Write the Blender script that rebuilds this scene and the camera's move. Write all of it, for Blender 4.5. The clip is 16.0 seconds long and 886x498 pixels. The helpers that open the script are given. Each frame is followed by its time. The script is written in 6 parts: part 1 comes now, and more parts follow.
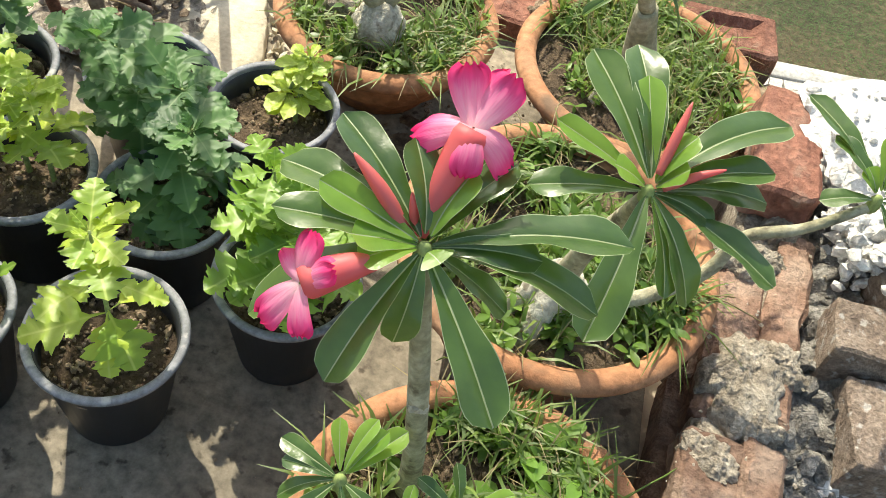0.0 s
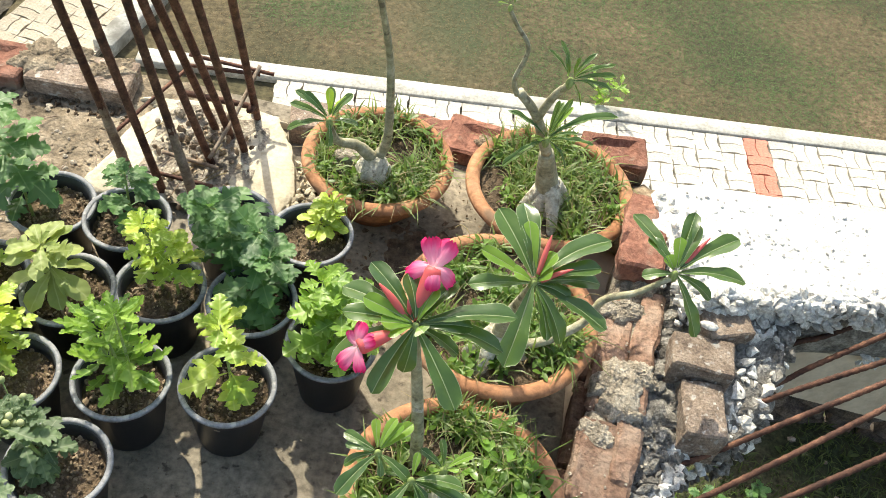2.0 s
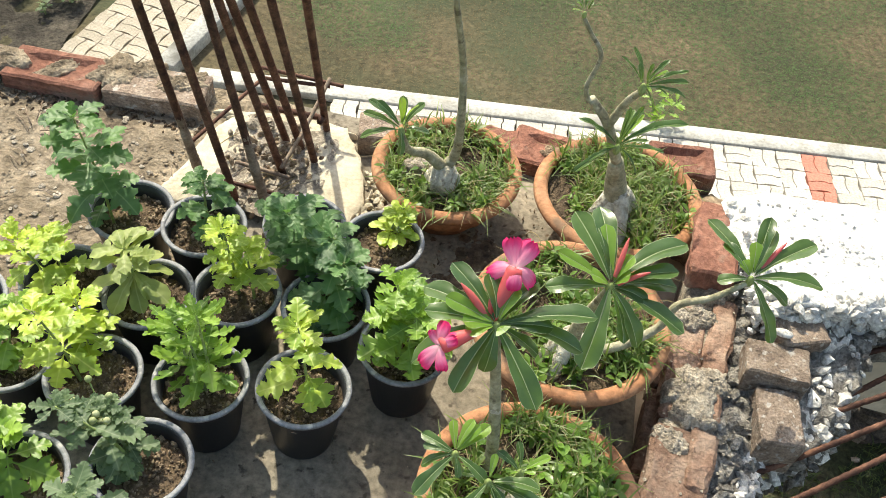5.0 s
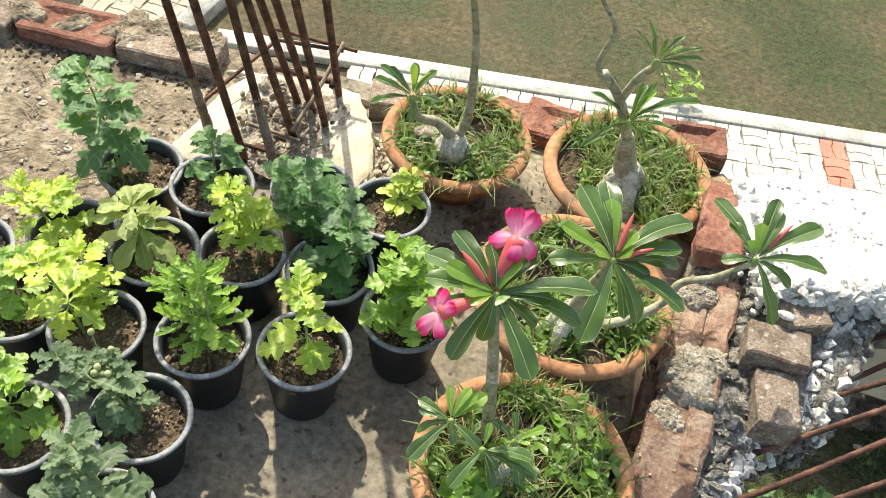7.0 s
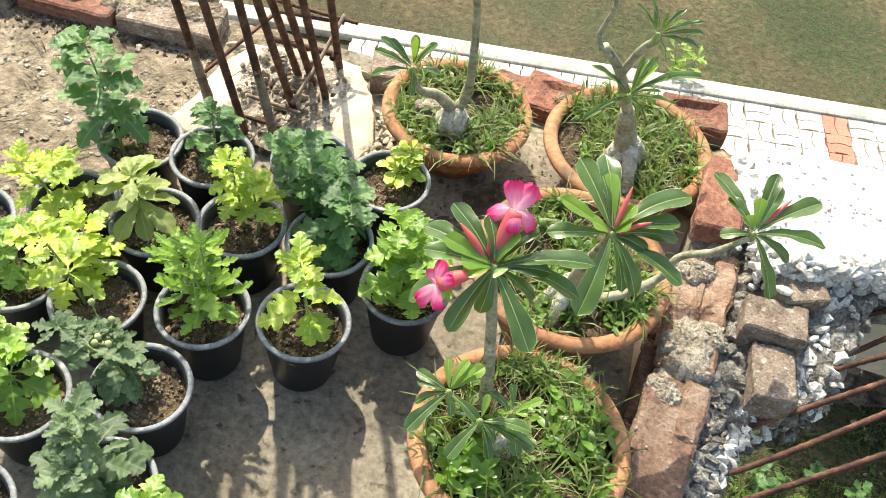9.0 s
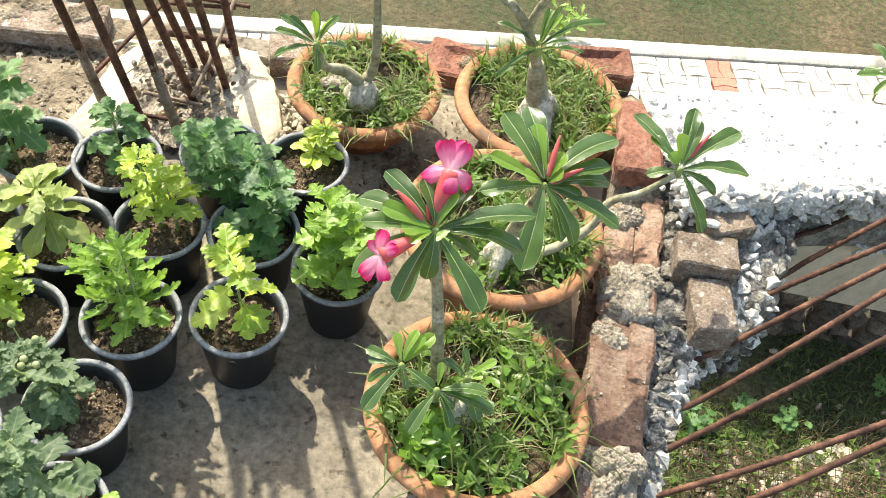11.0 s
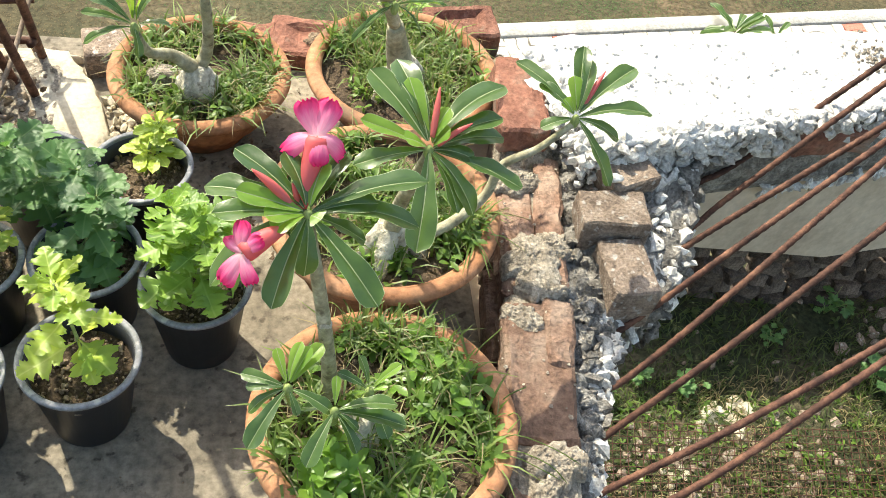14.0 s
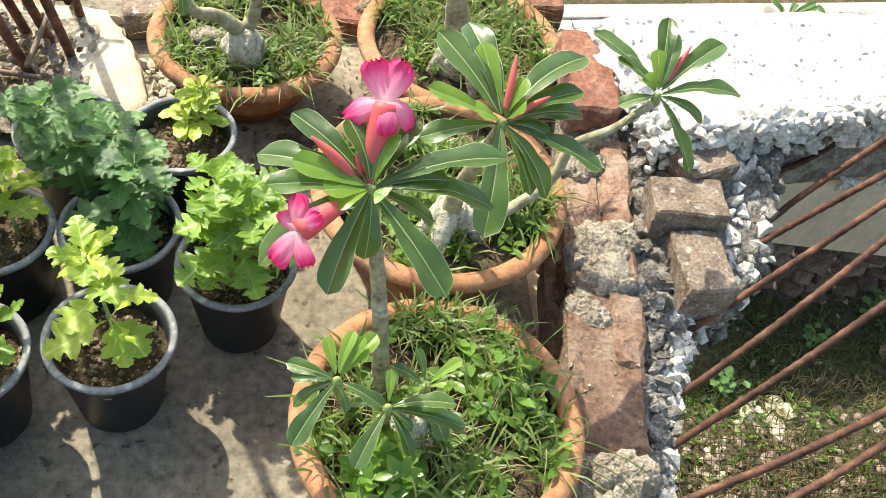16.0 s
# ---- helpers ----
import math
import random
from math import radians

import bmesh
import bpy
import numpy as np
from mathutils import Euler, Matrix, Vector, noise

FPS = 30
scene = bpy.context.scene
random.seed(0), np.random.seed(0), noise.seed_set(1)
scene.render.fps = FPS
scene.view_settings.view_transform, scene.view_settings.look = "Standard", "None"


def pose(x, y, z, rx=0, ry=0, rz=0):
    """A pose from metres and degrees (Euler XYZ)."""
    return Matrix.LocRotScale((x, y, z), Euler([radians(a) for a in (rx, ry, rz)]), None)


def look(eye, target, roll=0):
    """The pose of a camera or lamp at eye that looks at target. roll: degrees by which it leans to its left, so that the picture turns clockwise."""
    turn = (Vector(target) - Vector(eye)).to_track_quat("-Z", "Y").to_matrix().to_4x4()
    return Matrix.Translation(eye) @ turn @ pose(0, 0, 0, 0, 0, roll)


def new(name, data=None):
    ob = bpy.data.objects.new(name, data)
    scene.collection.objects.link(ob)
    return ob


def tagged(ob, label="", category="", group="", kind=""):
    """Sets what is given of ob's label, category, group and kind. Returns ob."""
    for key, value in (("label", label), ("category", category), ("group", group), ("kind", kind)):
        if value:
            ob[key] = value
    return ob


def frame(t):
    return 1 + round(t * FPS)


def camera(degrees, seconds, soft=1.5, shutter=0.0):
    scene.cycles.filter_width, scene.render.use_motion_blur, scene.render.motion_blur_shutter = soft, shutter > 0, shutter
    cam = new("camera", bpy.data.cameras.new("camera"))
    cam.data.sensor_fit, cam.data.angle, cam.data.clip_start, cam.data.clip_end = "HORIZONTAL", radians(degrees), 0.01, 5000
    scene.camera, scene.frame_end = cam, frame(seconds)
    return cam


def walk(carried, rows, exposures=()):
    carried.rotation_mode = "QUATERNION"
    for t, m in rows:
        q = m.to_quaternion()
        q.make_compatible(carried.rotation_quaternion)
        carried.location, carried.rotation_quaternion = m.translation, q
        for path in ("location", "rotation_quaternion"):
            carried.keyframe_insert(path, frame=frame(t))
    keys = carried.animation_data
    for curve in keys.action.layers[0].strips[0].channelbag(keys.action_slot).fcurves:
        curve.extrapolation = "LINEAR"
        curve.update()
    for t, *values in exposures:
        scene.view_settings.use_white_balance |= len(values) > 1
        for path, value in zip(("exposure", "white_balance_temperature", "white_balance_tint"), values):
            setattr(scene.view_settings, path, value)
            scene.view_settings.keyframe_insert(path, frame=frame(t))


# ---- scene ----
cam = camera(49.52, 16.0, soft=0.75)
# seconds, eye x y z, yaw, pitch, roll
ROWS = [
    (0.0, -0.0020, 0.3220, 1.2740, 0.300, -52.000, 15.500),
    (0.5, 0.0317, 0.0631, 1.6618, 2.554, -53.487, 12.469),
    (1.0, -0.0300, -0.1880, 1.8992, -0.591, -51.641, 15.401),
    (1.5, -0.0240, -0.1934, 1.9117, -0.324, -50.611, 13.921),
    (2.0, 0.0019, -0.1484, 1.9436, 0.099, -48.842, 11.513),
    (2.5, -0.0104, -0.1452, 1.9532, -0.527, -46.672, 9.846),
    (3.0, -0.0135, -0.1884, 1.9405, -0.313, -45.546, 9.214),
    (3.5, -0.0267, -0.2024, 1.9266, -1.009, -45.468, 9.328),
    (4.0, -0.0465, -0.1964, 1.9267, -1.314, -45.894, 9.860),
    (4.5, -0.0514, -0.1839, 1.9123, 1.682, -46.972, 8.797),
    (5.0, -0.0456, -0.1949, 1.9285, 4.598, -48.072, 8.250),
    (7.5, -0.0219, -0.1986, 1.9270, 5.487, -50.208, 10.137),
    (8.0, -0.0193, -0.2073, 1.9398, 5.960, -50.682, 10.005),
    (10.5, -0.0241, -0.1954, 1.9023, -0.286, -51.533, 11.181),
    (11.0, -0.0728, -0.2108, 1.8728, -4.102, -51.191, 10.524),
    (11.5, -0.1040, -0.1534, 1.7511, -8.404, -50.631, 11.068),
    (12.0, -0.0963, -0.0715, 1.6607, -11.954, -50.162, 12.251),
    (12.5, -0.0767, -0.0664, 1.6414, -14.100, -49.978, 11.859),
    (13.0, -0.0488, -0.0852, 1.6323, -15.895, -49.294, 10.681),
    (13.5, -0.0600, -0.0851, 1.6261, -18.241, -48.744, 11.140),
    (14.0, -0.0715, -0.0560, 1.6154, -16.003, -49.147, 11.964),
    (14.5, -0.0874, -0.0431, 1.6134, -12.955, -50.011, 10.645),
    (15.0, -0.1205, -0.0395, 1.6018, -13.272, -50.409, 12.173),
    (15.5, -0.1062, -0.0516, 1.5971, -13.055, -50.573, 11.730),
    (16.0, -0.1071, 0.0380, 1.5007, -14.042, -50.397, 12.587),
]
walk(cam, [(t, pose(x, y, z, 90 + pitch, 0, yaw) @ pose(0, 0, 0, 0, 0, roll)) for t, x, y, z, yaw, pitch, roll in ROWS],
     exposures=[(t, e, 7100, 4) for t, e in ((0.0, 0.72), (0.5, 0.86), (1.5, 0.84), (2.5, 0.62), (3.5, 0.54), (4.0, 0.56), (5.0, 0.62), (8.0, 0.84), (10.5, 0.97), (12.0, 0.98), (13.5, 0.95), (14.5, 0.9), (16.0, 0.92))])

# ---- daylight: a high sun beyond the terrace, slightly to the left ----
SUN_TO = Vector((-0.51, 0.86, 0.0)).normalized() * math.cos(radians(50)) + Vector((0, 0, math.sin(radians(50))))
world = bpy.data.worlds.new("sky")
scene.world = world
world.use_nodes = True
wn = world.node_tree
sky = wn.nodes.new("ShaderNodeTexSky")
sky.sky_type, sky.sun_disc = "NISHITA", False
sky.sun_elevation, sky.sun_rotation = radians(50), math.atan2(SUN_TO.x, SUN_TO.y)
sky.dust_density, sky.air_density = 3.0, 1.2
wn.links.new(sky.outputs["Color"], wn.nodes["Background"].inputs["Color"])
wn.nodes["Background"].inputs["Strength"].default_value = 0.175
lamp = bpy.data.lights.new("sun", "SUN")
lamp.energy, lamp.angle, lamp.color = 4.0, radians(0.6), (1.0, 0.95, 0.86)
sun = new("sun", lamp)
sun.matrix_world = look((0, 0, 0), -SUN_TO)


# ---- materials ----
def shade(name):
    m = bpy.data.materials.new(name)
    m.use_nodes = True
    return m, m.node_tree.nodes, m.node_tree.links, m.node_tree.nodes["Principled BSDF"]


def surf(name, cols, scale=6.0, fine=40.0, rough=0.85, bump=0.4, depth=0.004, rand=0.0, metal=0.0, spec=0.3, spots=None, spot_scale=20.0, spot_at=0.62, contrast=0.32, spot_soft=0.08):
    """Mottled surface: broad colour patches, fine grain, relief; spots adds stains of another colour."""
    m, n, l, p = shade(name)
    co = n.new("ShaderNodeTexCoord")
    big, small = n.new("ShaderNodeTexNoise"), n.new("ShaderNodeTexNoise")
    for tex, s, d in ((big, scale, 5.0), (small, fine, 8.0)):
        tex.inputs["Scale"].default_value, tex.inputs["Detail"].default_value = s, d
        tex.inputs["Roughness"].default_value = 0.62
        l.new(co.outputs["Object"], tex.inputs["Vector"])
    ramp = n.new("ShaderNodeValToRGB")
    r = ramp.color_ramp
    while len(r.elements) < len(cols):
        r.elements.new(0.5)
    for i, c in enumerate(cols):
        r.elements[i].position = 0.32 + 0.36 * i / max(1, len(cols) - 1)
        r.elements[i].color = (*c, 1)
    l.new(big.outputs["Fac"], ramp.inputs["Fac"])
    grain = n.new("ShaderNodeMapRange")
    grain.inputs[1].default_value, grain.inputs[2].default_value = 0.3, 0.7
    grain.inputs[3].default_value, grain.inputs[4].default_value = 1 - contrast, 1 + contrast
    l.new(small.outputs["Fac"], grain.inputs[0])
    mul = n.new("ShaderNodeMix")
    mul.data_type, mul.blend_type = "RGBA", "MULTIPLY"
    mul.inputs["Factor"].default_value = 1.0
    l.new(ramp.outputs["Color"], mul.inputs["A"])
    l.new(grain.outputs["Result"], mul.inputs["B"])
    out = mul.outputs["Result"]
    if spots:
        sp = n.new("ShaderNodeTexNoise")
        sp.inputs["Scale"].default_value, sp.inputs["Detail"].default_value = spot_scale, 6.0
        l.new(co.outputs["Object"], sp.inputs["Vector"])
        cut = n.new("ShaderNodeMapRange")
        cut.inputs[1].default_value, cut.inputs[2].default_value = spot_at, spot_at + spot_soft
        l.new(sp.outputs["Fac"], cut.inputs[0])
        mx = n.new("ShaderNodeMix")
        mx.data_type = "RGBA"
        l.new(cut.outputs["Result"], mx.inputs["Factor"])
        l.new(out, mx.inputs["A"])
        mx.inputs["B"].default_value = (*spots, 1)
        out = mx.outputs["Result"]
    if rand:
        info = n.new("ShaderNodeObjectInfo")
        rr = n.new("ShaderNodeMapRange")
        rr.inputs[3].default_value, rr.inputs[4].default_value = 1 - rand, 1 + rand
        l.new(info.outputs["Random"], rr.inputs[0])
        hs = n.new("ShaderNodeHueSaturation")
        l.new(rr.outputs["Result"], hs.inputs["Value"])
        l.new(out, hs.inputs["Color"])
        out = hs.outputs["Color"]
    l.new(out, p.inputs["Base Color"])
    p.inputs["Roughness"].default_value, p.inputs["Metallic"].default_value = rough, metal
    p.inputs["Specular IOR Level"].default_value = spec
    b = n.new("ShaderNodeBump")
    b.inputs["Strength"].default_value, b.inputs["Distance"].default_value = bump, depth
    l.new(small.outputs["Fac"], b.inputs["Height"])
    l.new(b.outputs["Normal"], p.inputs["Normal"])
    return m


def leafy(name, dark, light, through_col, glow=0.45, rough=0.42, scale=14.0, island=False, veins=0.0, vein_col=None, spread_at=1.6, spec=0.45):
    """Leaf: mottled green, slightly glossy, lets the sun shine through; veins: strength of the side veins, by the leaf's own length."""
    m, n, l, p = shade(name)
    co = n.new("ShaderNodeTexCoord")
    tex = n.new("ShaderNodeTexNoise")
    tex.inputs["Scale"].default_value, tex.inputs["Detail"].default_value = scale, 4.0
    l.new(co.outputs["Object"], tex.inputs["Vector"])
    mx = n.new("ShaderNodeMix")
    mx.data_type = "RGBA"
    mx.inputs["A"].default_value, mx.inputs["B"].default_value = (*dark, 1), (*light, 1)
    rnd = n.new("ShaderNodeNewGeometry").outputs["Random Per Island"] if island else n.new("ShaderNodeObjectInfo").outputs["Random"]
    add = n.new("ShaderNodeMath")
    add.operation = "ADD"
    l.new(tex.outputs["Fac"], add.inputs[0])
    l.new(rnd, add.inputs[1])
    half = n.new("ShaderNodeMapRange")
    half.inputs[1].default_value, half.inputs[2].default_value = 0.35, spread_at
    l.new(add.outputs[0], half.inputs[0])
    l.new(half.outputs["Result"], mx.inputs["Factor"])
    colour, height = mx.outputs["Result"], tex.outputs["Fac"]
    if veins:
        sep = n.new("ShaderNodeSeparateXYZ")
        l.new(co.outputs["Object"], sep.inputs[0])
        side = n.new("ShaderNodeMath")
        side.operation = "ABSOLUTE"
        l.new(sep.outputs["Y"], side.inputs[0])
        run = n.new("ShaderNodeMath")
        run.operation = "MULTIPLY_ADD"
        run.inputs[1].default_value = -0.75
        l.new(side.outputs[0], run.inputs[0])
        l.new(sep.outputs["X"], run.inputs[2])
        beat = n.new("ShaderNodeMath")
        beat.operation = "MULTIPLY"
        beat.inputs[1].default_value = 34.0
        l.new(run.outputs[0], beat.inputs[0])
        sine = n.new("ShaderNodeMath")
        sine.operation = "SINE"
        l.new(beat.outputs[0], sine.inputs[0])
        fade = n.new("ShaderNodeMapRange")
        fade.inputs[1].default_value, fade.inputs[2].default_value = -1.0, 0.2
        fade.inputs[3].default_value, fade.inputs[4].default_value = 1 - veins, 1.0
        l.new(sine.outputs[0], fade.inputs[0])
        dim = n.new("ShaderNodeMix")
        dim.data_type, dim.blend_type = "RGBA", "MULTIPLY"
        dim.inputs["Factor"].default_value = 1.0
        l.new(colour, dim.inputs["A"])
        l.new(fade.outputs["Result"], dim.inputs["B"])
        rib = n.new("ShaderNodeMapRange")
        rib.inputs[1].default_value, rib.inputs[2].default_value = 0.008, 0.022
        rib.inputs[3].default_value, rib.inputs[4].default_value = 0.7, 0.0
        l.new(side.outputs[0], rib.inputs[0])
        top = n.new("ShaderNodeMix")
        top.data_type = "RGBA"
        l.new(rib.outputs["Result"], top.inputs["Factor"])
        l.new(dim.outputs["Result"], top.inputs["A"])
        top.inputs["B"].default_value = (*(vein_col or light), 1)
        colour = top.outputs["Result"]
        sumh = n.new("ShaderNodeMath")
        sumh.operation = "MULTIPLY_ADD"
        sumh.inputs[1].default_value = 0.3
        l.new(sine.outputs[0], sumh.inputs[0])
        l.new(height, sumh.inputs[2])
        height = sumh.outputs[0]
    l.new(colour, p.inputs["Base Color"])
    p.inputs["Roughness"].default_value, p.inputs["Specular IOR Level"].default_value = rough, spec
    bp = n.new("ShaderNodeBump")
    bp.inputs["Strength"].default_value, bp.inputs["Distance"].default_value = (0.4, 0.0016) if veins else (0.25, 0.002)
    l.new(height, bp.inputs["Height"])
    l.new(bp.outputs["Normal"], p.inputs["Normal"])
    tr = n.new("ShaderNodeBsdfTranslucent")
    tr.inputs["Color"].default_value = (*through_col, 1)
    ms = n.new("ShaderNodeMixShader")
    ms.inputs[0].default_value = glow
    l.new(p.outputs[0], ms.inputs[1])
    l.new(tr.outputs[0], ms.inputs[2])
    l.new(ms.outputs[0], n["Material Output"].inputs["Surface"])
    return m


CONCRETE = surf("dusty_concrete", [(0.135, 0.114, 0.085), (0.235, 0.202, 0.155), (0.35, 0.3, 0.225)], 2.6, 55, 0.92, 0.5, 0.005, spots=(0.085, 0.07, 0.052), spot_scale=34, spot_at=0.6, contrast=0.42)
EARTH = surf("dry_earth", [(0.14, 0.108, 0.072), (0.25, 0.2, 0.14), (0.36, 0.3, 0.22)], 7.0, 40, 0.95, 1.0, 0.018, contrast=0.55)
SOIL = surf("potting_soil", [(0.05, 0.036, 0.025), (0.13, 0.092, 0.06), (0.23, 0.165, 0.105)], 22, 110, 0.95, 1.0, 0.014, rand=0.35)
CLOD = surf("soil_clods", [(0.1, 0.074, 0.05), (0.23, 0.17, 0.115), (0.38, 0.3, 0.205)], 40, 200, 0.95, 0.8, 0.004)
PLASTIC = surf("black_plastic", [(0.012, 0.013, 0.017), (0.022, 0.023, 0.028)], 12, 90, 0.45, 0.15, 0.001, spec=0.45, spots=(0.06, 0.053, 0.045), spot_scale=14, spot_at=0.58, spot_soft=0.2)
# Rim of the black pots, greyed: its sunlit highlight is put into the colour.
RIMS = surf("lit_plastic_rim", [(0.15, 0.155, 0.17), (0.27, 0.275, 0.29)], 25, 120, 0.6, 0.2, 0.001, spec=0.35, spots=(0.4, 0.39, 0.375), spot_scale=35, spot_at=0.6)
CLAY = surf("terracotta", [(0.26, 0.115, 0.055), (0.38, 0.18, 0.09), (0.46, 0.25, 0.14)], 9, 70, 0.8, 0.5, 0.004, spots=(0.19, 0.12, 0.075), spot_scale=13, spot_at=0.55, spot_soft=0.15)
BRICK = surf("fired_brick", [(0.17, 0.1, 0.07), (0.265, 0.165, 0.118), (0.36, 0.245, 0.182)], 9, 80, 0.93, 1.0, 0.01, rand=0.2, spots=(0.39, 0.3, 0.232), spot_scale=8, spot_at=0.47, contrast=0.45, spot_soft=0.2)
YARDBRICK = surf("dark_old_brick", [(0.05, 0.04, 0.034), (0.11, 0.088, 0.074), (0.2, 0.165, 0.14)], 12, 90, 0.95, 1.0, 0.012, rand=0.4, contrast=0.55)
GREYWOOD = surf("weathered_log_bark", [(0.09, 0.08, 0.068), (0.19, 0.172, 0.15), (0.3, 0.275, 0.245)], 14, 120, 0.95, 1.0, 0.01, contrast=0.5)
REDBRICK = surf("red_brick", [(0.17, 0.072, 0.05), (0.26, 0.12, 0.082), (0.34, 0.19, 0.14)], 9, 80, 0.93, 1.0, 0.008, rand=0.15, spots=(0.28, 0.22, 0.17), spot_scale=14, spot_at=0.55, contrast=0.4, spot_soft=0.15)
OLDBRICK = surf("weathered_brick", [(0.14, 0.102, 0.077), (0.25, 0.19, 0.145), (0.34, 0.275, 0.22)], 24, 150, 0.93, 1.0, 0.007, rand=0.2, spots=(0.42, 0.385, 0.34), spot_scale=60, spot_at=0.59, contrast=0.45)
MORTAR = surf("grey_mortar", [(0.22, 0.185, 0.14), (0.36, 0.31, 0.245), (0.48, 0.425, 0.345)], 24, 130, 0.95, 1.0, 0.012, contrast=0.5)
RUBBLE = surf("grey_rubble", [(0.12, 0.108, 0.094), (0.25, 0.232, 0.205), (0.42, 0.395, 0.355)], 28, 140, 0.95, 1.0, 0.014, contrast=0.5)
CHIP = surf("broken_stone", [(0.36, 0.34, 0.305), (0.6, 0.575, 0.53), (0.8, 0.78, 0.735)], 22, 120, 0.9, 0.8, 0.006, contrast=0.4)
LIME = surf("lime_wash", [(0.56, 0.54, 0.5), (0.74, 0.72, 0.68), (0.82, 0.8, 0.77)], 9, 60, 0.92, 1.0, 0.014, spots=(0.42, 0.39, 0.33), spot_scale=14, spot_at=0.68, contrast=0.3)
PLASTER = surf("plaster", [(0.42, 0.34, 0.25), (0.54, 0.45, 0.34), (0.6, 0.51, 0.4)], 3, 40, 0.92, 0.3, 0.003, spots=(0.34, 0.27, 0.2), spot_scale=5, spot_at=0.62, spot_soft=0.25, contrast=0.14)
WHITEWASH = surf("cream_plaster", [(0.42, 0.36, 0.26), (0.54, 0.48, 0.36), (0.6, 0.55, 0.44)], 9, 70, 0.9, 0.7, 0.006, spots=(0.3, 0.24, 0.17), spot_scale=9, spot_at=0.66, spot_soft=0.12, contrast=0.2)
RUST = surf("rusty_steel", [(0.04, 0.02, 0.015), (0.1, 0.047, 0.032), (0.19, 0.095, 0.06)], 30, 160, 0.75, 0.8, 0.002, metal=0.2, rand=0.25)
RUSTPALE = surf("cement_stained_steel", [(0.12, 0.08, 0.055), (0.24, 0.18, 0.13), (0.34, 0.28, 0.22)], 20, 120, 0.85, 0.8, 0.003)
LAWN = surf("lawn", [(0.052, 0.05, 0.026), (0.088, 0.073, 0.04), (0.14, 0.103, 0.062)], 0.8, 18, 0.95, 0.6, 0.02, spots=(0.042, 0.064, 0.03), spot_scale=0.5, spot_at=0.53, contrast=0.6, spot_soft=0.2)
GREENLAWN = leafy("green_lawn_blade", (0.03, 0.075, 0.024), (0.09, 0.16, 0.05), (0.12, 0.22, 0.05), 0.3, 0.8, 1.2, True)
LAWNBLADE = leafy("lawn_blade", (0.05, 0.044, 0.02), (0.185, 0.135, 0.068), (0.2, 0.16, 0.07), 0.3, 0.8, 1.2, True)
WEEDGROUND = surf("weedy_ground", [(0.028, 0.038, 0.016), (0.055, 0.058, 0.028), (0.11, 0.09, 0.056)], 1.8, 30, 0.95, 1.0, 0.03, contrast=0.7)
PAVER = surf("cream_paver", [(0.43, 0.395, 0.34), (0.56, 0.525, 0.47)], 5, 60, 0.9, 0.4, 0.003, rand=0.1, spots=(0.38, 0.34, 0.28), spot_scale=3, spot_at=0.6, spot_soft=0.2)
PATHPAVER = surf("worn_cream_paver", [(0.32, 0.28, 0.215), (0.45, 0.4, 0.325)], 5, 60, 0.9, 0.4, 0.003, rand=0.12, spots=(0.26, 0.22, 0.165), spot_scale=3, spot_at=0.56, spot_soft=0.2)
REDPAVER = surf("red_paver", [(0.45, 0.17, 0.12), (0.52, 0.23, 0.17)], 6, 60, 0.9, 0.4, 0.003, rand=0.08)
# Soil bed colour kept very dark: the shade lying on it is painted in.
WEEDSOIL = surf("shaded_bare_soil", [(0.022, 0.019, 0.015), (0.05, 0.043, 0.034), (0.1, 0.086, 0.066)], 3, 30, 0.95, 1.0, 0.03, contrast=0.6)
GREYWALL = surf("grey_cement_coat", [(0.36, 0.355, 0.34), (0.5, 0.495, 0.47)], 2, 30, 0.92, 0.4, 0.004)
JOINT = surf("sand_joint", [(0.07, 0.06, 0.048), (0.13, 0.11, 0.09)], 5, 60, 0.95, 0.5, 0.004)
KERB = surf("whitewashed_kerb", [(0.33, 0.32, 0.29), (0.48, 0.47, 0.43)], 4, 40, 0.9, 0.5, 0.005, spots=(0.22, 0.21, 0.18), spot_scale=3.5, spot_at=0.56, spot_soft=0.15)
ADEN = leafy("adenium_leaf", (0.03, 0.072, 0.02), (0.088, 0.155, 0.036), (0.22, 0.38, 0.05), 0.26, 0.3, spec=0.65)
ADENNEW = leafy("young_adenium_leaf", (0.13, 0.25, 0.04), (0.22, 0.37, 0.06), (0.45, 0.65, 0.08), 0.4, 0.3)
# Darker copy of the bowl grass: the yard's shade is mixed into its green.
YARDGRASS = leafy("shaded_yard_blade", (0.025, 0.052, 0.016), (0.1, 0.125, 0.04), (0.18, 0.24, 0.05), 0.38, 0.6, island=True)
RIB = leafy("pale_leaf_rib", (0.28, 0.35, 0.18), (0.42, 0.47, 0.28), (0.5, 0.56, 0.24), 0.25, 0.4)
MUM_DARK = leafy("dark_mum_leaf", (0.03, 0.085, 0.03), (0.12, 0.235, 0.065), (0.22, 0.45, 0.08), 0.24, 0.5, 4.0, False, 0.1, (0.17, 0.27, 0.1))
MUM_MID = leafy("green_mum_leaf", (0.06, 0.145, 0.022), (0.27, 0.42, 0.055), (0.46, 0.7, 0.07), 0.27, 0.42, 4.0, False, 0.12, (0.3, 0.42, 0.1))
MUM_LIGHT = leafy("yellow_mum_leaf", (0.15, 0.27, 0.03), (0.47, 0.57, 0.07), (0.75, 0.88, 0.1), 0.3, 0.42, 4.0, False, 0.1, (0.52, 0.58, 0.14))
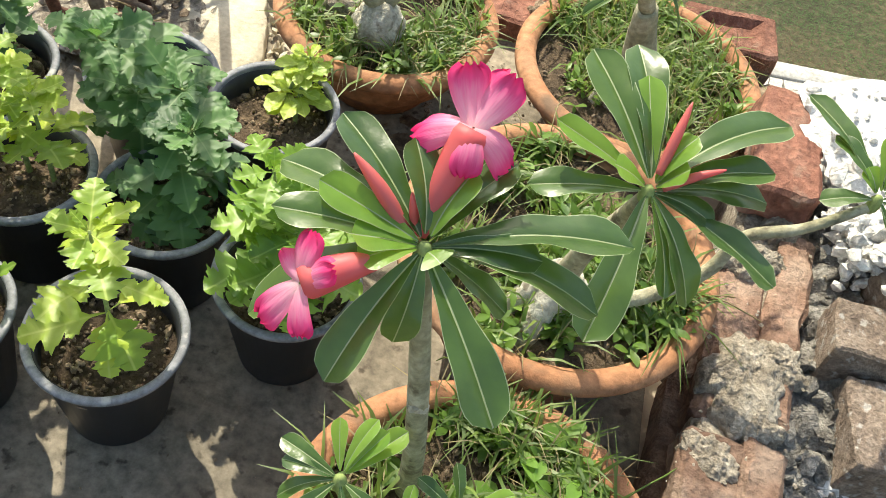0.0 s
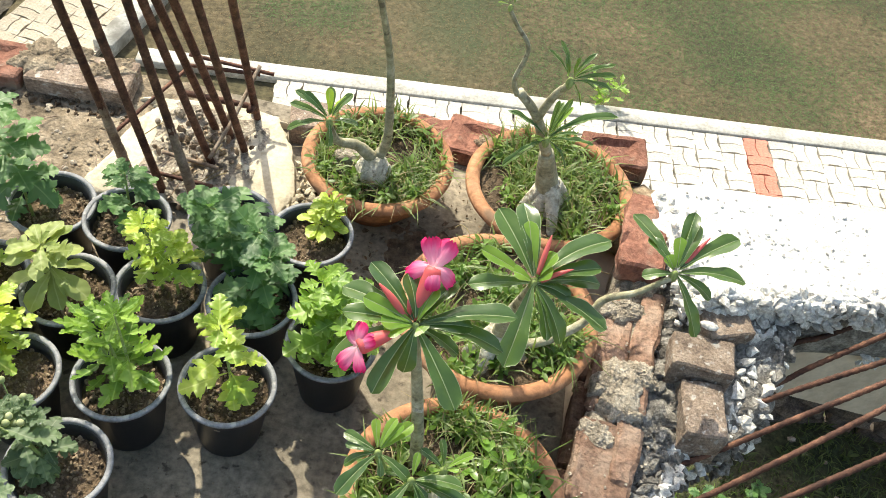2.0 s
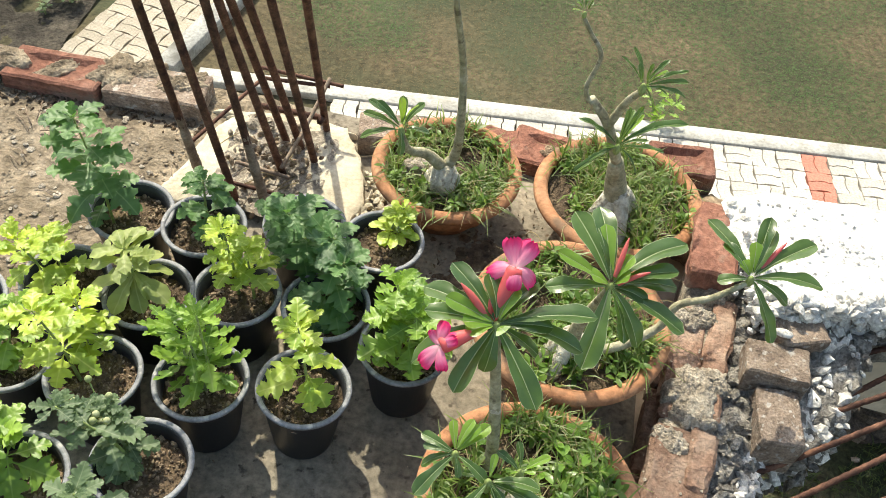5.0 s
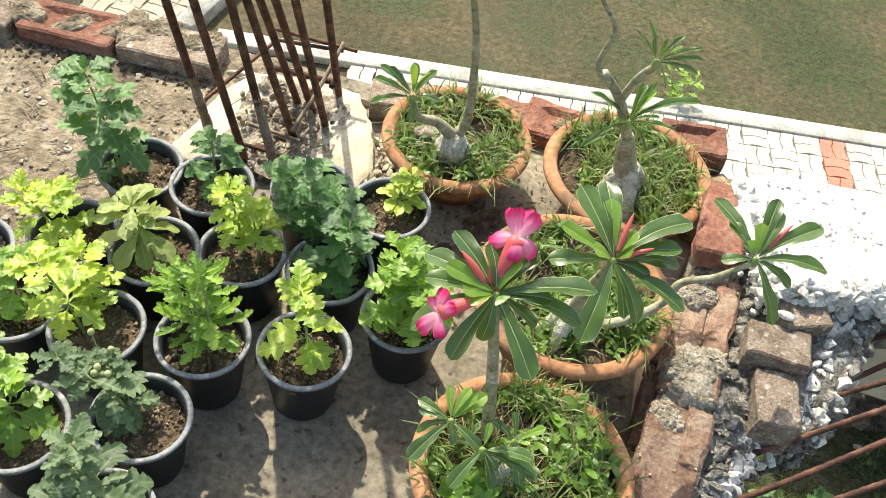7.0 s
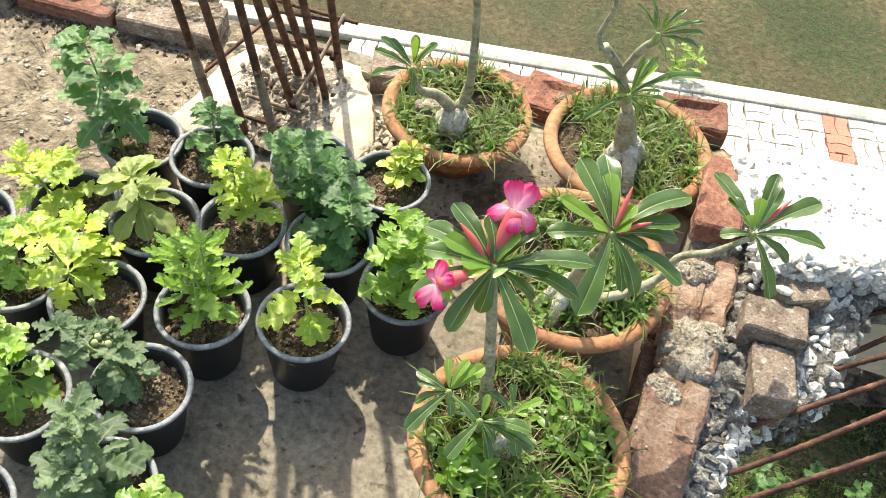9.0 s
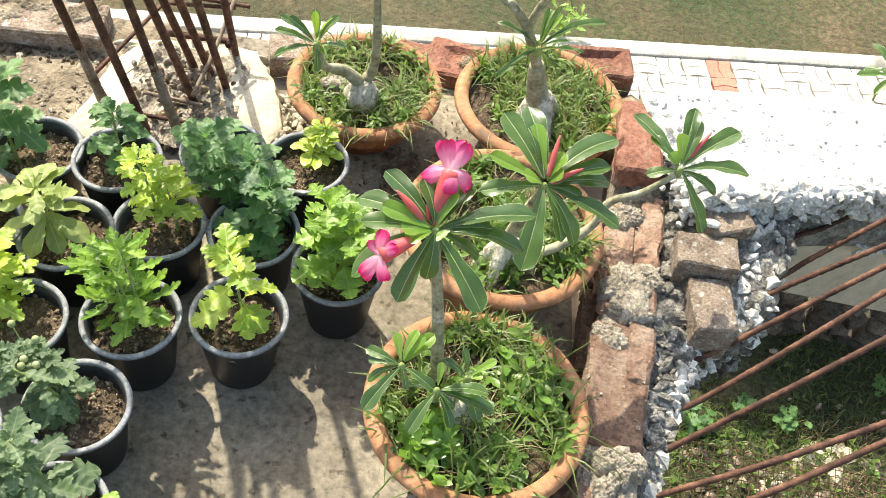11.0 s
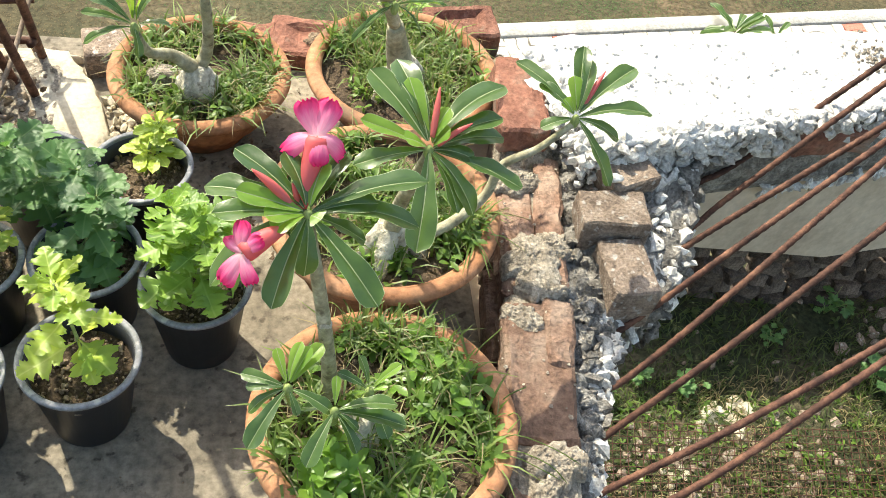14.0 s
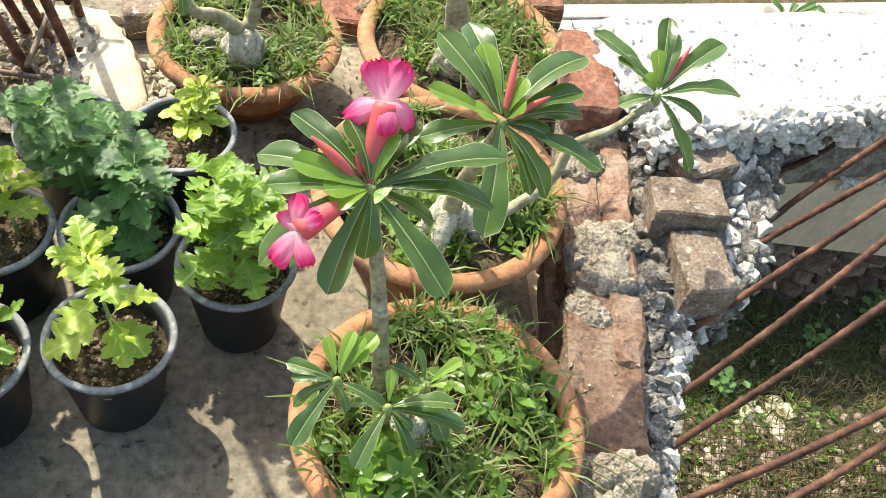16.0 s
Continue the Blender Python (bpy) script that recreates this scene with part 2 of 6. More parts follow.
MUM_PALE = leafy("pale_mum_leaf", (0.17, 0.23, 0.06), (0.4, 0.46, 0.15), (0.55, 0.64, 0.15), 0.36, 0.5, 4.0, False, 0.1, (0.44, 0.48, 0.2))
MUM_GREY = leafy("grey_green_mum_leaf", (0.05, 0.09, 0.045), (0.16, 0.23, 0.11), (0.26, 0.38, 0.11), 0.3, 0.55, 4.0, False, 0.1, (0.22, 0.27, 0.15))
GRASS = leafy("grass_blade", (0.04, 0.085, 0.018), (0.19, 0.26, 0.06), (0.3, 0.42, 0.08), 0.36, 0.45, island=True)
DRYGRASS = leafy("dry_grass", (0.2, 0.16, 0.08), (0.36, 0.30, 0.16), (0.4, 0.32, 0.14), 0.35, 0.7, island=True)
WEED = leafy("weed_leaf", (0.045, 0.105, 0.02), (0.16, 0.27, 0.045), (0.32, 0.5, 0.06), 0.36, 0.42, island=True)
STEM = surf("adenium_bark", [(0.2, 0.185, 0.11), (0.33, 0.305, 0.2), (0.45, 0.42, 0.31)], 26, 100, 0.75, 0.8, 0.004, spots=(0.15, 0.13, 0.085), spot_scale=40, spot_at=0.6)
BULB = surf("pale_caudex_skin", [(0.36, 0.33, 0.25), (0.52, 0.48, 0.38), (0.63, 0.59, 0.49)], 30, 90, 0.8, 1.0, 0.01, spots=(0.24, 0.2, 0.14), spot_scale=34, spot_at=0.58)
GREENSTEM = surf("green_stem", [(0.19, 0.25, 0.075), (0.3, 0.36, 0.13)], 30, 120, 0.7, 0.3, 0.001)


def petal_material():
    """Petal: cream at the throat, pale pink along the middle, deep pink at its margins and end."""
    m, n, l, p = shade("pink_petal")
    co = n.new("ShaderNodeTexCoord")
    sep = n.new("ShaderNodeSeparateXYZ")
    l.new(co.outputs["UV"], sep.inputs[0])
    streak = n.new("ShaderNodeTexNoise")
    streak.inputs["Scale"].default_value = 7.0
    st = n.new("ShaderNodeMapping")
    st.inputs["Scale"].default_value = (0.35, 2.4, 1.0)
    l.new(co.outputs["UV"], st.inputs["Vector"])
    l.new(st.outputs[0], streak.inputs["Vector"])
    ad = n.new("ShaderNodeMath")
    ad.operation = "MULTIPLY_ADD"
    ad.inputs[1].default_value = 0.45
    l.new(streak.outputs["Fac"], ad.inputs[0])
    l.new(sep.outputs["X"], ad.inputs[2])
    ramp = n.new("ShaderNodeValToRGB")
    r = ramp.color_ramp
    r.elements[0].position, r.elements[0].color = 0.2, (0.93, 0.7, 0.69, 1)
    r.elements[1].position, r.elements[1].color = 1.0, (0.92, 0.12, 0.36, 1)
    e = r.elements.new(0.45)
    e.color = (0.95, 0.42, 0.57, 1)
    e = r.elements.new(0.8)
    e.color = (0.95, 0.24, 0.45, 1)
    l.new(ad.outputs[0], ramp.inputs["Fac"])
    mid = n.new("ShaderNodeMath")
    mid.operation = "MULTIPLY_ADD"
    mid.inputs[1].default_value, mid.inputs[2].default_value = 2.0, -1.0
    l.new(sep.outputs["Y"], mid.inputs[0])
    wide = n.new("ShaderNodeMath")
    wide.operation = "ABSOLUTE"
    l.new(mid.outputs[0], wide.inputs[0])
    far = n.new("ShaderNodeMath")
    far.operation = "MAXIMUM"
    l.new(wide.outputs[0], far.inputs[0])
    l.new(sep.outputs["X"], far.inputs[1])
    margin = n.new("ShaderNodeMapRange")
    margin.inputs[1].default_value, margin.inputs[2].default_value = 0.62, 1.0
    l.new(far.outputs[0], margin.inputs[0])
    grow = n.new("ShaderNodeMath")
    grow.operation = "MULTIPLY"
    l.new(margin.outputs["Result"], grow.inputs[0])
    l.new(sep.outputs["X"], grow.inputs[1])
    mx = n.new("ShaderNodeMix")
    mx.data_type = "RGBA"
    l.new(grow.outputs[0], mx.inputs["Factor"])
    l.new(ramp.outputs["Color"], mx.inputs["A"])
    mx.inputs["B"].default_value = (0.85, 0.008, 0.16, 1)
    l.new(mx.outputs["Result"], p.inputs["Base Color"])
    p.inputs["Roughness"].default_value = 0.55
    bp = n.new("ShaderNodeBump")
    bp.inputs["Strength"].default_value, bp.inputs["Distance"].default_value = 0.3, 0.002
    l.new(streak.outputs["Fac"], bp.inputs["Height"])
    l.new(bp.outputs["Normal"], p.inputs["Normal"])
    tr = n.new("ShaderNodeBsdfTranslucent")
    l.new(mx.outputs["Result"], tr.inputs["Color"])
    ms = n.new("ShaderNodeMixShader")
    ms.inputs[0].default_value = 0.42
    l.new(p.outputs[0], ms.inputs[1])
    l.new(tr.outputs[0], ms.inputs[2])
    l.new(ms.outputs[0], n["Material Output"].inputs["Surface"])
    return m


PETAL = petal_material()
TUBE = leafy("flower_tube", (0.72, 0.1, 0.11), (0.8, 0.2, 0.2), (0.85, 0.15, 0.15), 0.35, 0.5)
BUDTIP = leafy("bud_skin", (0.68, 0.12, 0.13), (0.76, 0.27, 0.22), (0.85, 0.2, 0.16), 0.35, 0.4)
MUMBUD = leafy("mum_bud", (0.3, 0.36, 0.16), (0.5, 0.52, 0.3), (0.5, 0.5, 0.2), 0.25, 0.6)


# ---- building helpers ----
def mesh_of(name, bm, mats, smooth=True):
    me = bpy.data.meshes.new(name)
    bm.to_mesh(me)
    bm.free()
    for m in mats if isinstance(mats, (list, tuple)) else [mats]:
        me.materials.append(m)
    if smooth:
        me.polygons.foreach_set("use_smooth", [True] * len(me.polygons))
    return me


def part(name, data, mats=None, parent=None, label="", at=None, smooth=True):
    """One mesh object: from a bmesh with its material, or from mesh data that is shared; under its thing or part."""
    me = mesh_of(name, data, mats, smooth) if isinstance(data, bmesh.types.BMesh) else data
    ob = new(name, me)
    if parent is not None:
        ob.parent = parent
    if at is not None:
        ob.matrix_basis = at
    return tagged(ob, label)


def thing(name, label, category, at=None, group="", kind=""):
    ob = new(name)
    ob.empty_display_size = 0.05
    if at is not None:
        ob.matrix_basis = at
    return tagged(ob, label, category, group, kind)


def raw_mesh(name, verts, faces, mat, smooth=True):
    me = bpy.data.meshes.new(name)
    me.from_pydata([tuple(v) for v in verts], [], [tuple(f) for f in faces])
    me.materials.append(mat)
    if smooth:
        me.polygons.foreach_set("use_smooth", [True] * len(me.polygons))
    return me


def lathe(profile, steps=48, wobble=0.0, seed=0.0, closed=True):
    """A turned body from (radius, height) pairs."""
    bm = bmesh.new()
    rings = []
    for r, z in profile:
        ring = []
        for k in range(steps):
            a = 2 * math.pi * k / steps
            rr = r * (1 + wobble * noise.noise(Vector((math.cos(a) * 1.3 + seed, math.sin(a) * 1.3, z * 3))))
            ring.append(bm.verts.new((rr * math.cos(a), rr * math.sin(a), z)))
        rings.append(ring)
    for a, b in zip(rings, rings[1:]):
        for k in range(steps):
            bm.faces.new((a[k], a[(k + 1) % steps], b[(k + 1) % steps], b[k]))
    if closed:
        bm.faces.new(rings[0][::-1])
    return bm


def tube(points, radii, sides=8, bm=None, cap=True, ribs=0.0):
    """A round bar or stem along points; ribs raises every other ring."""
    bm = bm or bmesh.new()
    pts = [Vector(p) for p in points]
    radii = radii if isinstance(radii, (list, tuple)) else [radii] * len(pts)
    rings, side = [], None
    for i, p in enumerate(pts):
        d = (pts[min(i + 1, len(pts) - 1)] - pts[max(i - 1, 0)]).normalized()
        side = d.orthogonal().normalized() if side is None else (side - d * side.dot(d)).normalized()
        up = d.cross(side)
        r = radii[i] * (1 + ribs * (i % 2))
        rings.append([bm.verts.new(p + r * (math.cos(2 * math.pi * k / sides) * side + math.sin(2 * math.pi * k / sides) * up)) for k in range(sides)])
    for a, b in zip(rings, rings[1:]):
        for k in range(sides):
            bm.faces.new((a[k], a[(k + 1) % sides], b[(k + 1) % sides], b[k]))
    if cap:
        bm.faces.new(rings[0][::-1])
        bm.faces.new(rings[-1])
    return bm


def curve_points(points, n=8):
    """A smooth run through the points."""
    p = [Vector(v) for v in points]
    p = [2 * p[0] - p[1]] + p + [2 * p[-1] - p[-2]]
    out = []
    for i in range(1, len(p) - 2):
        for k in range(n):
            t = k / n
            out.append(0.5 * ((2 * p[i]) + (p[i + 1] - p[i - 1]) * t + (2 * p[i - 1] - 5 * p[i] + 4 * p[i + 1] - p[i + 2]) * t * t + (3 * p[i] - p[i - 1] - 3 * p[i + 1] + p[i + 2]) * t ** 3))
    return out + [p[-2]]


def slab(sx, sy, sz, cut=0.006, rough=0.003, seed=0, cuts=3):
    """A worn block, centred in plan with its base at z = 0: bevelled, knocked edges."""
    bm = bmesh.new()
    bmesh.ops.create_cube(bm, size=1)
    bmesh.ops.scale(bm, vec=(sx, sy, sz), verts=bm.verts)
    bmesh.ops.translate(bm, vec=(0, 0, sz / 2), verts=bm.verts)
    bmesh.ops.bevel(bm, geom=bm.edges[:], offset=cut, segments=1, affect="EDGES")
    if cuts:
        long = [e for e in bm.edges if e.calc_length() > 0.6 * min(sx, sy, sz)]
        bmesh.ops.subdivide_edges(bm, edges=long, cuts=cuts, use_grid_fill=True)
    for v in bm.verts:
        q = v.co * 22 + Vector((seed * 7.1, seed * 3.3, 0))
        v.co += rough * noise.noise_vector(q) + 0.5 * rough * noise.noise_vector(q * 2.7)
    return bm


def chunk_protos(count, seed, squash=0.8, sub=1):
    """Broken-stone shapes as (verts, faces), radius about 1."""
    out = []
    rng = random.Random(seed)
    for k in range(count):
        bm = bmesh.new()
        bmesh.ops.create_icosphere(bm, subdivisions=sub, radius=1)
        sx, sy, sz = rng.uniform(0.7, 1.2), rng.uniform(0.7, 1.2), rng.uniform(0.5, 0.95) * squash
        for v in bm.verts:
            d = 1 + 0.55 * noise.noise(v.co * 1.4 + Vector((k * 9.1 + seed, 0, 0)))
            v.co = Vector((v.co.x * sx, v.co.y * sy, v.co.z * sz)) * d
        bm.verts.index_update()
        out.append((np.array([v.co[:] for v in bm.verts]), [[v.index for v in f.verts] for f in bm.faces]))
        bm.free()
    return out


def spread(name, protos, mats4, mat, smooth=False):
    """Many small shapes joined into one mesh; mats4: (proto index, Matrix)."""
    verts, faces, base = [], [], 0
    for k, m in mats4:
        v, f = protos[k]
        a = np.array(m)
        verts.append(v @ a[:3, :3].T + a[:3, 3])
        faces.extend([[i + base for i in q] for q in f])
        base += len(v)
    return raw_mesh(name, np.concatenate(verts), faces, mat, smooth)


def turned(p, s, rng, flat=False):
    r = Euler((0, 0, rng.uniform(0, 6.28)) if flat else (rng.uniform(0, 6.28), rng.uniform(0, 6.28), rng.uniform(0, 6.28)))
    return Matrix.LocRotScale(p, r, (s, s, s))


def aim(p, direction, up=(0, 0, 1), scale=(1, 1, 1)):
    """A pose at p whose x runs along direction and whose z leans to up."""
    x = Vector((*direction, 0)[:3]).normalized()
    y = Vector(up).cross(x)
    y = y.normalized() if y.length > 1e-4 else x.orthogonal().normalized()
    z = x.cross(y)
    m = Matrix((x, y, z)).transposed().to_4x4()
    return Matrix.Translation(p) @ m @ Matrix.Diagonal((*scale, 1))


# ---- leaf shapes ----
def adenium_leaf(bend, wave, seed):
    """Spoon-shaped leathery leaf 1 long along x with a pale rib and margin; about 0.34 wide."""
    bm = bmesh.new()
    n = 16
    rows = []
    for i in range(n + 1):
        t = i / n
        w = 0.188 * (max(0.0, t) ** 0.75) * (1 if t < 0.7 else math.sqrt(max(0.0, 1 - ((t - 0.7) / 0.3) ** 2))) + 0.009
        zc = -bend * t * t + 0.05 * math.sin(t * 3)
        rib = min(0.5, 0.005 / w + 0.025 * (1 - t) ** 2)
        row = []
        for s in (-1.0, -0.965, -0.55, -rib, 0.0, rib, 0.55, 0.965, 1.0):
            ripple = wave * abs(s) ** 2 * math.sin(t * 15 + seed + (1.1 if s > 0 else 0)) * min(1, 2 * t)
            low = 0.012 if s == 0 else (0.006 if abs(s) == rib else 0)
            row.append(bm.verts.new((t * (1 - 0.12 * bend * t), w * s, zc + 0.2 * w * abs(s) ** 1.3 + ripple - low)))
        rows.append(row)
    for a, b in zip(rows, rows[1:]):
        for k in range(8):
            f = bm.faces.new((a[k], b[k], b[k + 1], a[k + 1]))
            f.material_index = 1 if k in (0, 3, 4, 7) else 0
    return bm


def mum_leaf(width, depth, bend, seed):
    """Chrysanthemum leaf 1 long along x: wedge base, three rounded toothed lobes a side. depth: how far the bays cut in."""
    rng = random.Random(seed)

    def lobe(c, r, w):
        if depth > 0.55:
            return [(c - 0.9 * w, r * 0.46), (c - 0.45 * w, r * 0.78), (c - 0.15 * w, r * 0.74), (c + 0.5 * w, r * 1.1), (c + 0.7 * w, r * 0.86), (c + 1.05 * w, r * 0.78), (c + 1.15 * w, r * 0.5)]
        return [(c - w, r * 0.6), (c - 0.5 * w, r * 0.84), (c - 0.2 * w, r * 0.8), (c + 0.4 * w, r * 1.08), (c + 0.62 * w, r * 0.9), (c + 0.98 * w, r * 0.84), (c + 1.08 * w, r * 0.6)]

    half = [(0.10, 0.045), (0.2, 0.06), (0.27, 0.2)] + lobe(0.40, 0.66, 0.09) + [(0.497, 0.66 * (1 - depth))] + lobe(0.63, 1.0, 0.1) + [(0.738, 0.84 * (1 - depth))]
    half += lobe(0.82, 0.62, 0.06) + [(0.888, 0.44 * (1 - 0.5 * depth)), (0.915, 0.42), (0.94, 0.33), (0.962, 0.32), (0.985, 0.14)]
    bm = bmesh.new()

    def z_at(x, y):
        a = abs(y)
        return -bend * x * x + 0.22 * a - 1.0 * max(0, a - 0.14) ** 2 + 0.007 * math.sin((x - 0.75 * a) * 34) * min(1, a * 9) + 0.035 * math.sin(7 * x + 9 * y + seed) * x

    mids, xm = [], 0.0
    for x, y in half:
        xm = max(xm + 0.004, x - 0.16 * y * width)
        mids.append(xm)
    spine = [bm.verts.new((x, 0, z_at(x, 0) - 0.01)) for x in mids]
    tip = bm.verts.new((1.0, 0.02 * rng.uniform(-1, 1), z_at(1.0, 0)))
    root = bm.verts.new((0.0, 0.0, 0.0))
    cols = (0.4, 0.75, 1.0)
    for si, side in enumerate((1, -1)):
        rows = []
        for (x, y), x0, mid in zip(half, mids, spine):
            x1, y1 = x + rng.uniform(-0.008, 0.008), width * y * rng.uniform(0.92, 1.06)
            row = [mid]
            for c in cols:
                xx = x0 + (x1 - x0) * c
                row.append(bm.verts.new((xx, side * y1 * c, z_at(xx, y1 * c * side))))
            rows.append(row)
        for a, b in zip(rows, rows[1:]):
            for k in range(3):
                f = (a[k], a[k + 1], b[k + 1], b[k])
                bm.faces.new(f if si else f[::-1])
        for k in range(3):
            f = (rows[-1][k], rows[-1][k + 1], tip)
            bm.faces.new(f if si else f[::-1])
            f = (root, rows[0][k + 1], rows[0][k])
            bm.faces.new(f if si else f[::-1])
    return bm


def spoon_leaf(seed):
    bm = bmesh.new()
    rows = []
    for i in range(9):
        t = i / 8
        w = 0.03 + 0.30 * (t ** 1.1) * math.sqrt(max(0.0, 1 - t ** 6)) * (1 + 0.09 * math.cos(t * 22 + seed))
        w = w if i < 8 else 0.05
        rows.append([bm.verts.new((t, s * w, -0.35 * t * t + 0.25 * w * abs(s) + 0.03 * math.sin(t * 14 + 3 * s + seed))) for s in (-1, -0.5, 0, 0.5, 1)])
    for a, b in zip(rows, rows[1:]):
        for k in range(4):
            bm.faces.new((a[k], b[k], b[k + 1], a[k + 1]))
    return bm


AD_LEAVES = [mesh_of("leaf", adenium_leaf(b, w, s), [ADEN, RIB]) for b, w, s in ((0.12, 0.014, 0), (0.25, 0.02, 2), (0.02, 0.02, 4), (0.34, 0.012, 5))]
AD_NEW = [mesh_of("leaf", adenium_leaf(b, w, s), [ADENNEW, RIB]) for b, w, s in ((0.05, 0.008, 1), (0.2, 0.012, 3), (-0.1, 0.01, 6))]


def mum_set(mat, kinds):
    return [mesh_of("leaf", mum_leaf(*k) if len(k) > 1 else spoon_leaf(*k), mat) for k in kinds]


BROAD = [(0.37, 0.46, 0.15, 1), (0.40, 0.4, 0.32, 2), (0.34, 0.5, 0.05, 3), (0.38, 0.44, 0.45, 4)]
CUT = [(0.40, 0.66, 0.08, 11), (0.43, 0.62, 0.2, 12), (0.37, 0.68, 0.0, 13)]
NARROW = [(0.19, 0.5, 0.05, 5), (0.23, 0.54, 0.18, 6), (0.17, 0.46, -0.08, 7)]
MUM = {
    "dark": mum_set(MUM_DARK, BROAD), "green": mum_set(MUM_MID, BROAD), "narrow": mum_set(MUM_MID, NARROW), "yellow": mum_set(MUM_LIGHT, BROAD[:3] + NARROW[1:2]), "grey": mum_set(MUM_GREY, BROAD[:2] + NARROW[1:2]),
    "cut": mum_set(MUM_MID, CUT), "pale": mum_set(MUM_PALE, [(1.0,), (2.3,), (4.1,)] + BROAD[:1]), "small": mum_set(MUM_LIGHT, [(1.7,), (3.1,)] + NARROW[:1]),
}


def blades(name, spots, mat, rng, length=(0.03, 0.09), width=0.0022, lean=0.9):
    """Grass blades standing on the given points, joined."""
    verts, faces = [], []
    for p in spots:
        L, a = rng.uniform(*length), rng.uniform(0, 6.283)
        ln, w = rng.uniform(0.2, lean), width * rng.uniform(0.7, 1.4)
        d, s = Vector((math.cos(a), math.sin(a), 0)), Vector((-math.sin(a), math.cos(a), 0))
        b = len(verts)
        for t in (0, 0.35, 0.7):
            q = Vector(p) + d * (L * ln * t * t) + Vector((0, 0, L * (t - 0.45 * ln * t * t)))
            ww = w * (1 - 0.55 * t)
            verts += [q - s * ww, q + s * ww]
        verts.append(Vector(p) + d * (L * ln) + Vector((0, 0, L * (1 - 0.6 * ln))))
        faces += [(b, b + 1, b + 3, b + 2), (b + 2, b + 3, b + 5, b + 4), (b + 4, b + 5, b + 6)]
    return raw_mesh(name, verts, faces, mat)


WEED_LEAF = [(np.array([(0, 0.01, 0), (0, -0.01, 0), (0.25, 0.13, 0.03), (0.25, -0.13, 0.03), (0.25, 0, 0), (0.6, 0.2, 0.03), (0.6, -0.2, 0.03), (0.6, 0, -0.02), (0.88, 0.11, -0.04), (0.88, -0.11, -0.04), (1, 0, -0.12)], float),
             [(0, 4, 2), (0, 1, 4), (1, 3, 4), (2, 4, 7, 5), (4, 3, 6, 7), (5, 7, 8), (7, 6, 9), (7, 9, 10, 8)])]


def weeds(name, spots, mat, rng, size=(0.014, 0.03)):
    """Small broad-leaved weeds: tufts of oval leaves, joined."""
    mats4 = []
    for p in spots:
        h = rng.uniform(0.008, 0.05)
        for _ in range(rng.randint(4, 8)):
            a, e = rng.uniform(0, 6.283), rng.uniform(-0.25, 0.9)
            d = Vector((math.cos(a) * math.cos(e), math.sin(a) * math.cos(e), math.sin(e)))
            s = rng.uniform(*size)
            mats4.append((0, aim(Vector(p) + Vector((0, 0, h * rng.uniform(0.2, 1))), d, (0, 0, 1), (s, s * 1.1, s))))
    return spread(name, WEED_LEAF, mats4, mat, True)


# ---- the ground, three metres below the terrace ----
def ground_sheet():
    bm = bmesh.new()
    xs = [-400, -60, -15, -6] + [-4 + 0.5 * k for k in range(25)] + [12, 20, 60, 400]
    ys = [-400, -60, -8] + [-2 + 0.5 * k for k in range(35)] + [20, 60, 400]
    grid = [[bm.verts.new((x, y, -3.0)) for x in xs] for y in ys]
    for a, b in zip(grid, grid[1:]):
        for k in range(len(xs) - 1):
            bm.faces.new((a[k], a[k + 1], b[k + 1], b[k]))
    return tagged(part("ground", bm, LAWN), "patchy green and straw-brown mown lawn below the terrace", "lawn", kind="structure")


ground_sheet()


def lawn_blades(name, count, mat, green, seed, label):
    """Short mown blades lying over the lawn beyond the kerb; green: only in the fresh patches."""
    g = np.random.default_rng(seed)
    x, y = g.uniform(-2.4, 7.0, count), g.uniform(5.6, 13.0, count)
    keep = y > 5.54 + (x + 2.6) * 0.12
    x, y = x[keep], y[keep]
    wob = 0.35 * np.sin(x * 3.1 + 2 * np.sin(y * 1.9)) + 0.3 * np.sin(y * 4.3 + x)
    fresh = np.maximum(1.1 - np.hypot((x - 1.9) / 1.5, (y - 7.5) / 1.7), np.maximum(0.9 - np.hypot((x + 1.75) / 0.55, (y - 6.75) / 0.5), 0.9 - np.hypot((x - 4.6) / 1.0, (y - 8.4) / 1.0))) + wob
    keep = (fresh if green else -fresh) + g.normal(0, 0.35, len(x)) > 0.0
    x, y = x[keep], y[keep]
    n = len(x)
    a, h, ln, w = g.uniform(0, 6.283, n), g.uniform(0.002, 0.007, n), g.uniform(0.012, 0.03, n), g.uniform(0.002, 0.0042, n)
    dx, dy = np.cos(a), np.sin(a)
    base = np.stack([x, y, np.full(n, -2.998)], 1)
    side = np.stack([-dy * w, dx * w, 0 * x], 1)
    tip = base + np.stack([dx * ln, dy * ln, h], 1)
    verts = np.stack([base - side, tip, base + side], 1).reshape(-1, 3)
    me = bpy.data.meshes.new(name)
    me.vertices.add(3 * n)
    me.vertices.foreach_set("co", verts.ravel())
    me.loops.add(3 * n)
    me.loops.foreach_set("vertex_index", np.arange(3 * n))
    me.polygons.add(n)
    me.polygons.foreach_set("loop_start", np.arange(n) * 3)
    me.update()
    me.validate()
    me.materials.append(mat)
    return tagged(part(name, me), label, "grass", kind="stuff")


